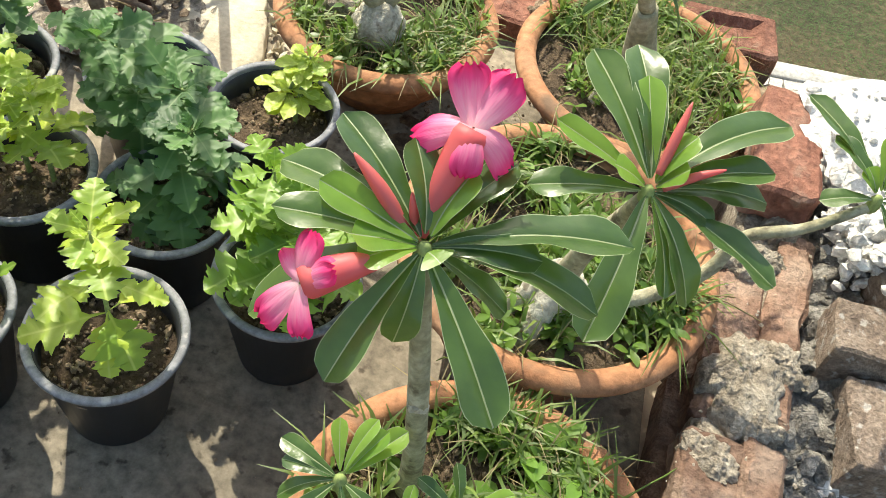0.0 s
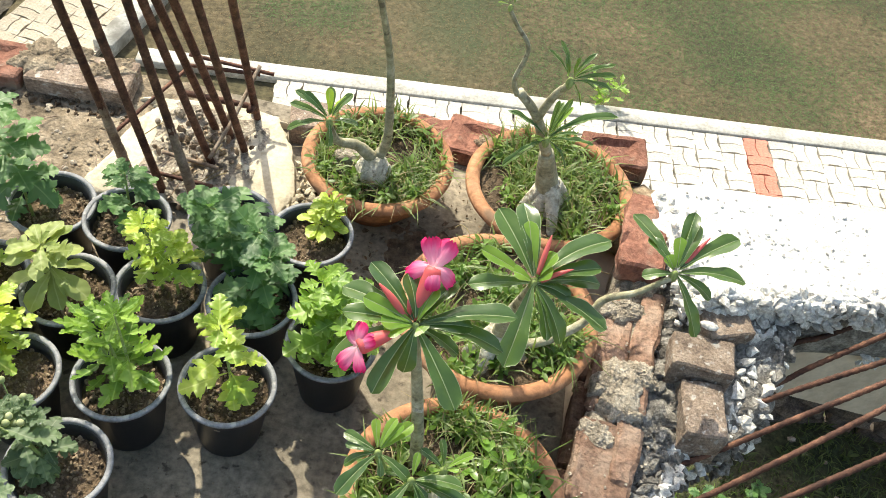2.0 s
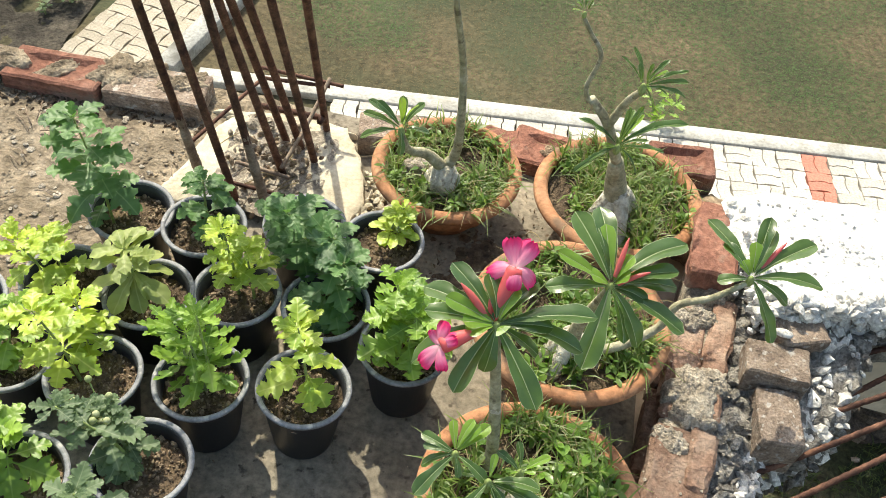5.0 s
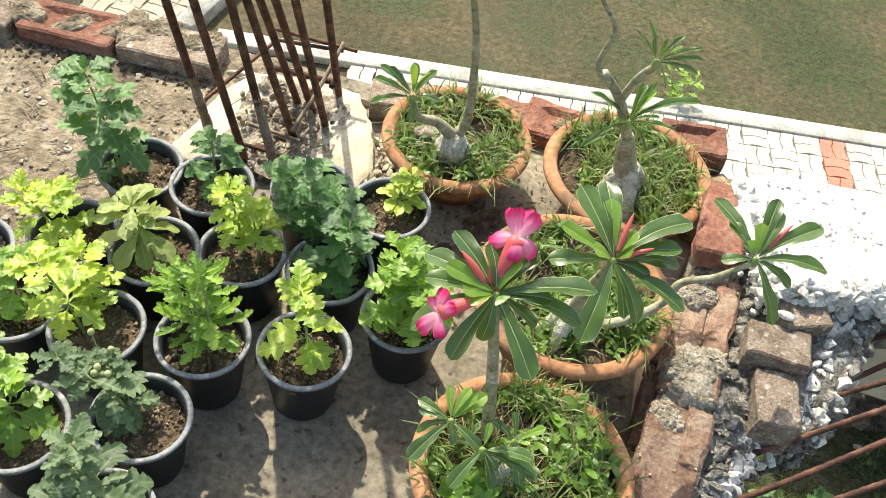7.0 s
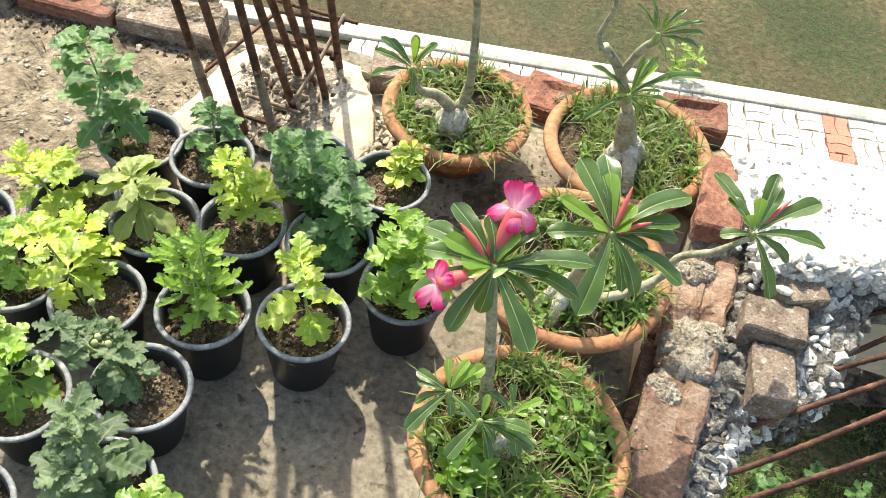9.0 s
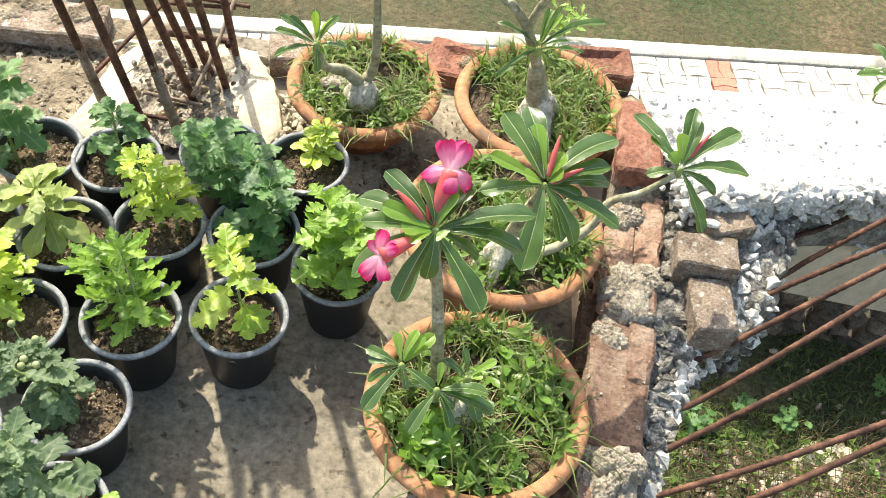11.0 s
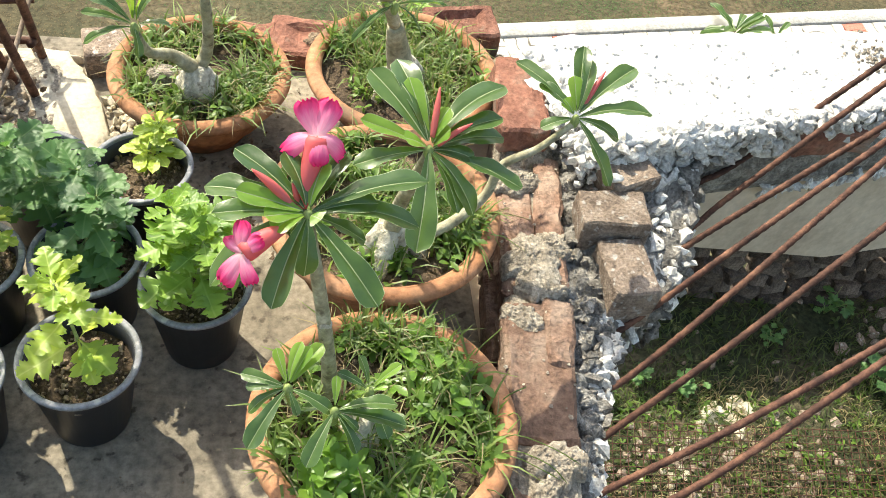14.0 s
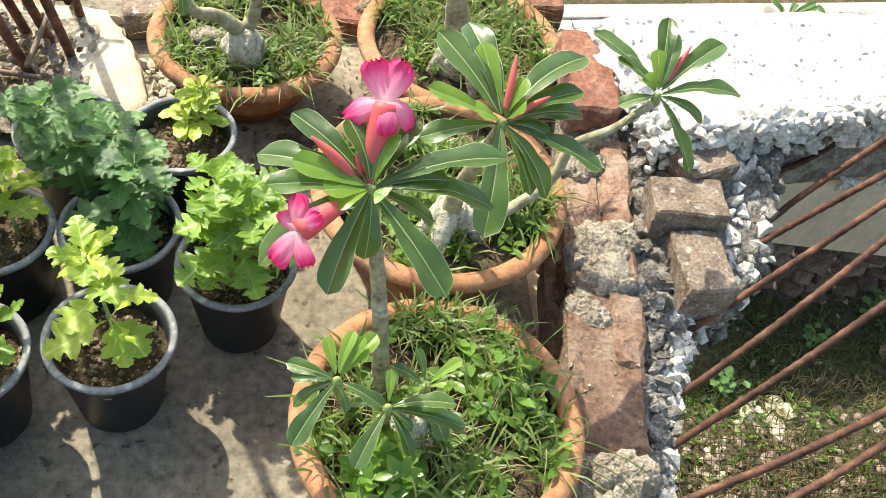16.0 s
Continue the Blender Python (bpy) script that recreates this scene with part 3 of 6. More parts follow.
lawn_blades("dry_lawn_grass", 150000, LAWNBLADE, False, 6, "short mown straw-brown grass")
lawn_blades("green_lawn_grass", 330000, GREENLAWN, True, 7, "short mown green grass in fresh patches")
yard = bmesh.new()
bmesh.ops.create_grid(yard, x_segments=24, y_segments=16, size=1)
for v in yard.verts:
    v.co = Vector((4.2 + 4.0 * v.co.x, 2.2 + 2.0 * v.co.y, -2.97 + 0.05 * noise.noise(v.co * 4)))
tagged(part("yard_ground", yard, WEEDGROUND), "weedy earth strewn with rubble below the broken slab", "ground", kind="structure")


def kerb_run(a, b, w, h, label):
    a, b = Vector(a), Vector(b)
    bm = slab((b - a).length, w, h, 0.006, 0.002, 3, 0)
    m = aim((a + b) / 2, b - a)
    return tagged(part("kerb", bm, KERB, None, "", m), label, "kerb", kind="structure")


kerb_run((-2.6, 5.444, -3.0), (9.0, 6.836, -3.0), 0.16, 0.07, "whitewashed concrete kerb edging the lawn")
kerb_run((-2.86, 5.42, -3.0), (-1.82, 11.0, -3.0), 0.17, 0.12, "whitewashed concrete kerb beside the path")


def paver_mesh(long_x, mat):
    """Interlocking block 206 x 103 x 50 mm with zigzag long sides."""
    L, W, g = 0.0992, 0.0477, 0.012
    xs = [-1, -0.62, -0.38, 0.38, 0.62, 1]
    of = [0, 0, 1, 1, 0, 0]
    ring = [(L * x, -W + g * o) for x, o in zip(xs, of)] + [(L * x, W + g * o) for x, o in zip(xs[::-1], of[::-1])]
    if not long_x:
        ring = [(-y, x) for x, y in ring]
    bm = bmesh.new()
    top = [bm.verts.new((x, y, 0.05)) for x, y in ring]
    low = [bm.verts.new((x * 1.015, y * 1.015, 0.0)) for x, y in ring]
    bm.faces.new(top)
    for k in range(len(ring)):
        j = (k + 1) % len(ring)
        bm.faces.new((low[k], low[j], top[j], top[k]))
    return mesh_of("paver", bm, mat, False)


CELL = 0.206
PAVERS = {(a, m): paver_mesh(a, m) for a in (True, False) for m in (PAVER, REDPAVER, PATHPAVER)}


def pavement(name, origin, direction, nx, ny, red, label, mat=PAVER):
    """A bed with basket-weave pavers laid on it; red: cells of red blocks."""
    d = Vector((*direction, 0)[:3]).normalized()
    m = aim(origin, d)
    bed = bmesh.new()
    bmesh.ops.create_grid(bed, x_segments=1, y_segments=1, size=1)
    for v in bed.verts:
        v.co = Vector((nx * CELL / 2 * (v.co.x + 1), ny * CELL / 2 * (v.co.y + 1), 0.018))
    root = tagged(part(name, bed, JOINT, None, "", m), label, "paving", kind="structure")
    rng = random.Random(name)
    for i in range(nx):
        for j in range(ny):
            across = (i + j) % 2 == 0
            for k in (-1, 1):
                off = Vector((0, k * CELL / 4, 0)) if across else Vector((k * CELL / 4, 0, 0))
                p = Vector((CELL * (i + 0.5), CELL * (j + 0.5), rng.uniform(-0.002, 0.002))) + off
                part("paver", PAVERS[(across, REDPAVER if (i, j) in red else mat)], None, root, "", Matrix.Translation(p) @ pose(0, 0, 0, rng.uniform(-0.5, 0.5), rng.uniform(-0.5, 0.5), rng.uniform(-1, 1)))
    return root


pavement("pavement", (-1.424, 4.670, -3.0), (1, 0.12), 36, 4, {(i, j) for i in (18, 31) for j in range(4)}, "cream interlocking paving blocks with a few red ones")
pavement("path", (-3.76, 5.22, -3.0), (1, -0.19), 4, 16, set(), "sunlit path of cream interlocking paving blocks", PATHPAVER)


# soil bed: shade of unseen trees is in its colour, nothing casts it
bed = bmesh.new()
bmesh.ops.create_grid(bed, x_segments=40, y_segments=40, size=1)
for v in bed.verts:
    v.co = Vector((-5.6 + 1.85 * v.co.x, 6.4 + 2.6 * v.co.y, -2.985 + 0.05 * noise.noise(v.co * 9) + 0.03 * noise.noise(v.co * 22)))
tagged(part("soil_bed", bed, WEEDSOIL), "bare soil beside the path, darkened in colour for tree shade", "soil", kind="structure")
tagged(part("wall_yard_pier", slab(0.9, 0.7, 1.6, 0.02, 0.006, 4, 0), GREYWALL, None, "", pose(-5.1, 5.75, -3.0, 0, 0, -8), smooth=False), "pale grey rendered pier beside the soil bed", "wall", kind="structure")


# ---- the terrace: slab, broken edges, brick courses ----
def terrace_floor():
    bm = bmesh.new()
    nx, ny = 110, 110
    grid = []
    for j in range(ny + 1):
        y = -1.6 + 3.58 * j / ny
        row = []
        for i in range(nx + 1):
            x = -3.2 + 3.56 * i / nx
            soil = max(0.0, min(1.0, (-0.55 - 0.12 * math.sin(y * 5) - x) * 3)) * max(0.0, min(1.0, (y - 0.95) * 3))
            q = Vector((x, y, 0))
            z = 0.004 * noise.noise(q * 3) + 0.0025 * noise.noise(q * 14) + soil * (0.012 + 0.012 * noise.noise(q * 9) + 0.007 * noise.noise(q * 26))
            row.append(bm.verts.new((x, y, z)))
        grid.append(row)
    for j in range(ny):
        for i in range(nx):
            f = bm.faces.new((grid[j][i], grid[j][i + 1], grid[j + 1][i + 1], grid[j + 1][i]))
            c = f.calc_center_median()
            f.material_index = 1 if (c.x < -0.72 + 0.13 * noise.noise(c * 4) and c.y > 1.12 + 0.16 * noise.noise(c * 5)) else 0
    return tagged(part("floor", bm, [CONCRETE, EARTH]), "dusty grey concrete terrace floor with dry earth towards the back", "floor", kind="structure")


terrace_floor()


def house_block():
    """The storey under the terrace, closed all round."""
    bm = bmesh.new()
    for x0, x1, y0, y1, z0, z1 in ((-3.2, 0.5, -1.6, 1.97, -3.0, -0.02),):
        bmesh.ops.create_cube(bm, size=1, matrix=Matrix.Translation(((x0 + x1) / 2, (y0 + y1) / 2, (z0 + z1) / 2)) @ Matrix.Diagonal((x1 - x0, y1 - y0, z1 - z0, 1)))
    return tagged(part("wall_lower", bm, PLASTER, smooth=False), "plastered storey wall carrying the terrace", "wall", kind="structure")


house_block()
BRICK_L, BRICK_W, BRICK_H = 0.228, 0.11, 0.075
BRICKS = [mesh_of("brick", slab(BRICK_L, BRICK_W, BRICK_H, 0.006, 0.005, k), BRICK, False) for k in range(5)]
RED = [mesh_of("brick", slab(BRICK_L, BRICK_W, BRICK_H, 0.007, 0.009, k + 31, 6), REDBRICK, False) for k in range(2)]
OLD = [mesh_of("brick", slab(BRICK_L, BRICK_W, BRICK_H, 0.005, 0.004, k + 9), OLDBRICK, False) for k in range(4)]


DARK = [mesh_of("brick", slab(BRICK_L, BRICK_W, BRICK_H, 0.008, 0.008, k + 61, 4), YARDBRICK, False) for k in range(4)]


def frog_brick(seed):
    """Brick lying with its frog up: a shallow sunk panel."""
    bm = slab(BRICK_L, BRICK_W, BRICK_H, 0.006, 0.004, seed, 7)
    for v in bm.verts:
        if v.co.z > BRICK_H * 0.85 and abs(v.co.x) < BRICK_L * 0.34 and abs(v.co.y) < BRICK_W * 0.3:
            v.co.z -= 0.016
    return mesh_of("brick", bm, REDBRICK, False)


FROG = [frog_brick(21), frog_brick(27)]


def course(name, label, bricks, core=None):
    """A run of loose-laid bricks; bricks: (x, y, z, turn in degrees, mesh, tilt, scale)."""
    root = tagged(new(name, core) if core else new(name), label, "brick wall", kind="structure")
    for x, y, z, a, me, tilt, sc in bricks:
        part("brick", me, None, root, "", pose(x, y, z, tilt, 0, a) @ Matrix.Diagonal((*sc, 1)))
    return root


def mortar_lump(sx, sy, sz, seed, mat, sub=4):
    """A rough pat of mortar, base at 0."""
    bm = bmesh.new()
    bmesh.ops.create_icosphere(bm, subdivisions=sub, radius=1)
    for v in bm.verts:
        d = 1 + 0.35 * noise.noise(v.co * 1.6 + Vector((seed, 0, 0))) + 0.16 * noise.noise(v.co * 5 + Vector((seed, 0, 0))) + 0.08 * noise.noise(v.co * 12)
        v.co = Vector((v.co.x * sx, v.co.y * sy, max(-0.1, v.co.z) * sz)) * d
    return bm


PD = Vector((0.135, 1.0, 0)).normalized()
PA = math.degrees(math.atan2(PD.y, PD.x))


def on_parapet(y, off=0.0):
    """A point on the parapet's middle line at y, off metres to its outside."""
    return 0.397 + 0.135 * (y - 0.72) + off, y


def smear(sx, sy, sz, seed, rough=1.0, flat=4):
    """A ragged flat pat of dried mortar, thick in the middle, with a crumbly skin."""
    bm = bmesh.new()
    rings, steps = 24, 84
    last = [bm.verts.new((0, 0, sz))]
    for i in range(1, rings + 1):
        t = i / rings
        ring = []
        for k in range(steps):
            a = 2 * math.pi * k / steps
            c = Vector((math.cos(a), math.sin(a), seed))
            r = t * (1 + 0.45 * noise.noise(c * 1.3) + 0.2 * noise.noise(c * 4))
            q = Vector((sx * r * math.cos(a), sy * r * math.sin(a), 0))
            z = sz * (1 - t ** flat) + rough * (0.006 * noise.noise(q * 40 + Vector((seed, 0, 0))) + 0.005 * noise.noise(q * 130) + 0.0035 * noise.noise(q * 260)) * (1 if i < rings else 0) - (0.012 if i == rings else 0)
            ring.append(bm.verts.new(q + Vector((0, 0, z))))
        for k in range(steps):
            j = (k + 1) % steps
            bm.faces.new((last[0], ring[k], ring[j]) if i == 1 else (last[k], ring[k], ring[j], last[j]))
        last = ring
    return bm


def parapet():
    core = slab(2.6, 0.12, 0.2, 0.01, 0.006, 5, 0)
    bed = mesh_of("parapet_core", core, MORTAR, False)
    x, y = on_parapet(0.28)
    # top bricks: y, offset, turn, mesh, length, width, rise
    top = [(-0.55, 0.0, 2, 0, 0.28, 0.128, 0), (-0.27, 0.002, -2, 1, 0.27, 0.13, 0.003), (0.0, 0.0, 1, 2, 0.27, 0.126, -0.002), (0.26, 0.0, -1, 3, 0.24, 0.13, 0.002),
           (0.5, -0.035, 2, 2, 0.235, 0.062, -0.008), (0.47, 0.032, -2, 1, 0.23, 0.066, -0.002), (0.84, -0.004, 1, 0, 0.3, 0.128, 0), (0.92, 0.036, -1, 3, 0.15, 0.058, 0.006),
           (1.075, 0.036, 1, 1, 0.1, 0.058, 0.002), (1.255, 0.036, -1, 2, 0.25, 0.06, 0.004), (1.215, -0.034, 2, 3, 0.24, 0.078, -0.003), (1.06, -0.03, 0, 0, 0.1, 0.07, -0.006)]
    rows = []
    for py, off, turn, k, ln, wd, up in top:
        px, py = on_parapet(py, off)
        me = mesh_of("brick", slab(ln, wd, BRICK_H, 0.009, 0.008, 41 + k + len(rows), 6), BRICK, False)
        rows.append((px, py, 0.125 + up, PA + turn, me, (1, -1, 0)[k % 3], (1, 1, 1)))
    for k in range(9):
        px, py = on_parapet(-0.62 + 0.234 * k)
        rows.append((px - 0.012, py, 0.04, PA, BRICKS[(k + 2) % 5], 0, (1, 1.34, 1)))
    rows.append((0.484, 1.515, 0.19, 84.5, RED[1], -3, (1.08, 1.0, 1.05)))
    root = course("wall_parapet", "low parapet of worn dusty brown bricks smeared with grey mortar", rows)
    part("mortar_bed", bed, None, root, "", pose(x, y, -0.012, 0, 0, PA))
    for py, off, s, k in ((1.085, -0.012, (0.06, 0.085, 0.02), 1), (1.12, 0.03, (0.036, 0.055, 0.014), 7), (1.02, 0.012, (0.05, 0.022, 0.014), 2), (0.66, 0.004, (0.046, 0.034, 0.018), 3), (0.645, 0.03, (0.032, 0.04, 0.018), 9),
                         (0.955, -0.03, (0.032, 0.04, 0.008), 4), (1.4, 0.008, (0.06, 0.03, 0.016), 5), (1.3, -0.03, (0.034, 0.06, 0.012), 8), (0.38, 0.0, (0.055, 0.03, 0.012), 6), (0.13, 0.01, (0.05, 0.03, 0.012), 11), (0.6, -0.005, (0.02, 0.05, 0.01), 12)):
        px, py = on_parapet(py, off)
        part("mortar_smear", smear(*s, k), MORTAR, root, "", pose(px, py, 0.199, 0, 0, k * 13 if k > 3 else -8))
    return root


parapet()
left = course("wall_left", "single course of dusty bricks with mortar along the terrace edge",
              [(-1.115 - 0.305 * k, 1.885 - 0.012 * k, 0.0, (3, 1, -3, 2)[k % 4], (OLD[0], FROG[0], OLD[2], FROG[1])[k % 4], (0, 2, -1)[k % 3], (1.28, 1.3, 0.9)) for k in range(6)])
for k, (x, y, sx, sy) in enumerate(((-1.26, 1.9, 0.05, 0.08), (-1.17, 1.93, 0.06, 0.04), (-1.05, 1.91, 0.07, 0.05), (-1.42, 1.88, 0.07, 0.035), (-1.57, 1.87, 0.04, 0.06), (-1.87, 1.85, 0.06, 0.06), (-1.75, 1.88, 0.05, 0.03))):
    part("mud_smear", smear(sx * 1.2, sy, 0.012, 30 + k), EARTH, left, "tan dried mud", pose(x, y, 0.064 - (0.012 if k == 3 else 0), 0, 0, 17 * k))
back_row = course("wall_back", "row of loose red bricks along the back edge of the terrace",
                  [(-0.40, 1.9, 0.0, 10, OLD[3], 0, (0.95, 1.0, 0.95)), (-0.15, 1.94, -0.015, 4, RED[0], 0, (1.0, 1.2, 0.9)), (0.07, 1.95, -0.02, -8, FROG[1], 1, (1.15, 1.4, 1.0)), (0.42, 1.93, 0.06, 5, FROG[0], 2, (0.82, 1.1, 1.1)), (0.41, 1.935, -0.014, -3, OLD[1], 0, (1.0, 1.05, 1.0))])
part("mortar_smear", smear(0.05, 0.028, 0.008, 51), CLOD, back_row, "soil caught in a brick's hollow", pose(0.07, 1.95, 0.042, 0, 0, -8))


# broken concrete beyond the parapet
def outer_line(y):
    """Outer edge of the broken concrete at y."""
    pts = [(0.0, 0.47), (0.62, 0.49), (0.75, 0.52), (0.93, 0.6), (1.0, 0.62), (1.06, 0.74), (1.12, 0.8), (1.36, 0.87), (1.8, 0.87)]
    for (a, u), (b, v) in zip(pts, pts[1:]):
        if a <= y <= b:
            return u + (v - u) * (y - a) / (b - a)
    return pts[-1][1]


def rubble_edge():
    bm = bmesh.new()
    grid = []
    for j in range(150):
        y = 0.1 + 1.58 * j / 149
        inner, outer = on_parapet(y, 0.045)[0], outer_line(y)
        rise = max(0, min(1, (y - 1.0) * 3))
        row = []
        for i in range(34):
            if i <= 25:
                t = i / 25
                x = inner + (outer - inner) * t
                z = 0.17 - 0.05 * t + 0.09 * rise * min(1, t * 2)
            else:
                t = (i - 25) / 8
                x = outer + 0.008 - 0.08 * t
                z = 0.12 - 0.16 * t + 0.05 * rise
            q = Vector((x, y, z))
            row.append(bm.verts.new(q + noise.noise_vector(q * 16) * 0.014 + noise.noise_vector(q * 45) * 0.009 + noise.noise_vector(q * 110) * 0.005))
        grid.append(row)
    for a, b in zip(grid, grid[1:]):
        for k in range(33):
            bm.faces.new((a[k], a[k + 1], b[k + 1], b[k]))
    root = tagged(part("broken_concrete", bm, RUBBLE), "broken edge of grey lime concrete with exposed stones", "rubble", kind="structure")
    rng = random.Random(5)
    protos = chunk_protos(8, 3)
    mats_a, mats_b = [], []
    for _ in range(1500):
        y = rng.uniform(0.35, 1.5)
        inner, outer = on_parapet(y, 0.05)[0], outer_line(y)
        t = rng.random() ** 0.7
        rise = 0.09 * max(0, min(1, (y - 1.0) * 3)) * min(1, t * 2)
        z = 0.17 - 0.05 * t + rise if rng.random() < 0.6 else rng.uniform(-0.06, 0.13 + rise * 0.6)
        x = inner + (outer - inner) * (t if z > 0.11 else 1.0) + rng.uniform(-0.008, 0.008)
        s = rng.uniform(0.007, 0.018) * (1.5 if rng.random() < 0.3 else 1)
        (mats_b if (t > 0.68 and rng.random() < 0.7) or y > 1.35 else mats_a).append((rng.randrange(8), turned((x, y, z), s, rng)))
    tagged(part("stone_chips", spread("stone_chips", protos, mats_a, RUBBLE), None, root), kind="stuff")
    tagged(part("white_chips", spread("white_chips", protos, mats_b, CHIP), None, root), kind="stuff")
    return root


rubble_edge()
BD = Vector((1.0, 0.2, 0)).normalized()
BA = math.degrees(math.atan2(BD.y, BD.x))


def white_beam():
    """The lime-washed concrete beam that runs off to the right, rough on top, plastered below."""
    origin = Vector((0.8, 1.345, 0))
    side = Vector((-BD.y, BD.x, 0))
    bm = bmesh.new()
    grid = []
    for i in range(150):
        u = -0.24 + 4.6 * i / 149
        ends = max(0.0, 1 - i / 3)
        row = []
        for j in range(22):
            if j < 15:
                v, z = max(0.22, 0.37 - 0.12 * (u + 0.24)) * (14 - j) / 14, 0.3
            else:
                v, z = 0.012 * (j - 14) / 7, 0.3 - 0.14 * (j - 14) / 7
            q = origin + BD * (u + ends * 0.07 * noise.noise(Vector((v * 14, z * 9, 3)))) + side * v + Vector((0, 0, z - 0.03 * ends))
            ragged = 1 if j >= 13 else 0.55
            row.append(bm.verts.new(q + ragged * (noise.noise_vector(q * 14) * 0.016 + noise.noise_vector(q * 38) * 0.009)))
        grid.append(row)
    for a, b in zip(grid, grid[1:]):
        for k in range(21):
            f = bm.faces.new((a[k], a[k + 1], b[k + 1], b[k]))
            c = f.calc_center_median()
            f.material_index = 1 if k >= 15 and noise.noise(c * 18) < 0.25 else 0
    root = tagged(part("beam_top", bm, [LIME, RUBBLE]), "lime-washed broken concrete beam top glaring in the sun", "beam", kind="structure")
    low = slab(4.5, 0.28, 0.38, 0.01, 0.002, 2, 0)
    bmesh.ops.bisect_plane(low, geom=low.verts[:] + low.edges[:] + low.faces[:], plane_co=(-1.5, 0, 0), plane_no=(1, 0, 0))
    # the underside drops towards the far end
    for v in low.verts:
        if v.co.z < 0.19:
            v.co.z += 0.085 - 0.25 * max(0.0, min(1.0, (v.co.x + 2.25) / 0.75)) - 0.22 * max(0.0, (v.co.x + 1.5) / 3.75)
    c = origin + BD * 2.2 + side * 0.17
    part("beam_web", low, PLASTER, root, "bare grey plastered side of the beam", pose(c.x, c.y, -0.16, 0, 0, BA), smooth=False)
    foot = origin + BD * 3.9 + side * 0.17
    part("pier", slab(0.3, 0.3, 2.7, 0.01, 0.003, 6, 0), PLASTER, root, "plastered pier under the beam's far end", pose(foot.x, foot.y, -3.0, 0, 0, BA), smooth=False)
    band = origin + BD * 0.36 + side * 0.025
    part("rough_band", slab(0.62, 0.03, 0.12, 0.012, 0.012, 17, 6), RUBBLE, root, "rough grey concrete under the beam's lip", pose(band.x, band.y, 0.06, 0, 0, BA), smooth=False)
    part("brick", RED[0], None, root, "", pose(*(origin + BD * 0.42 + side * 0.04)[:2], 0.185, 4, 6, BA))
    rng = random.Random(8)
    protos = chunk_protos(6, 11)
    mats4 = []
    for _ in range(2300):
        u = rng.uniform(-0.2, 2.6) if rng.random() < 0.4 else rng.uniform(-0.2, 1.2)
        edge = rng.random() < 0.68
        v, z = (rng.uniform(-0.012, 0.03), 0.3 - abs(rng.gauss(0, 0.045))) if edge else (max(0.2, 0.34 - 0.12 * (u + 0.24)) * rng.random() ** 1.3, 0.3)
        s = rng.uniform(0.007, 0.022) if edge else rng.uniform(0.002, 0.0075)
        mats4.append((rng.randrange(6), turned(origin + BD * u + side * v + Vector((0, 0, z)), s, rng)))
    for _ in range(260):
        p = origin + BD * (-0.215 + rng.gauss(0, 0.014)) + side * rng.uniform(-0.02, 0.34) + Vector((0, 0, 0.255 + rng.gauss(0, 0.02)))
        mats4.append((rng.randrange(6), turned(p, rng.uniform(0.005, 0.019), rng)))
    for _ in range(90):
        p = origin + BD * rng.uniform(0.3, 0.75) + side * 0.005 + Vector((0, 0, 0.062 + rng.gauss(0, 0.01)))
        mats4.append((rng.randrange(6), turned(p, rng.uniform(0.006, 0.016), rng)))
    tagged(part("white_chips", spread("white_chips", protos, mats4, CHIP), None, root), kind="stuff")
    mats4 = [(rng.randrange(6), turned(origin + BD * (0.62 + rng.gauss(0, 0.035)) + side * (0.17 + rng.gauss(0, 0.028)) + Vector((0, 0, 0.302)), rng.uniform(0.003, 0.008), rng)) for _ in range(70)]
    tagged(part("dry_litter", spread("dry_litter", protos, mats4, MORTAR), None, root), kind="stuff")
    return root


white_beam()


def loose_brick(label, x, y, z, rx, ry, rz, size, seed):
    ob = new("loose_brick", mesh_of("loose_brick", slab(*size, 0.004, 0.004, seed, 5), OLDBRICK, False))
    ob.matrix_basis = pose(x, y, z, rx, ry, rz)
    return tagged(ob, label, "brick", "bricks on the broken edge")


loose_brick("weathered grey brick standing in broken concrete", 0.628, 1.06, 0.1, 0, 0, 93, (0.141, 0.094, 0.12), 3)
loose_brick("weathered brown brick lying across broken concrete", 0.62, 1.185, 0.14, 0, 0, -3, (0.141, 0.094, 0.112), 8)
loose_brick("broken brick bat half buried in rubble", 0.672, 1.285, 0.18, 4, 0, 22, (0.114, 0.078, 0.083), 14)


# ---- bent reinforcing bars sticking out of the broken edge ----
def bar(name, points, r, mat, parent=None, label="", ribs=0.16):
    pts = []
    for a, b in zip(points, points[1:]):
        n = max(2, int((Vector(b) - Vector(a)).length / (r * 1.6)))
        pts += [Vector(a).lerp(Vector(b), k / n) for k in range(n)]
    pts.append(Vector(points[-1]))
    return part(name, tube(pts, r, 7, ribs=ribs), mat, parent, label)


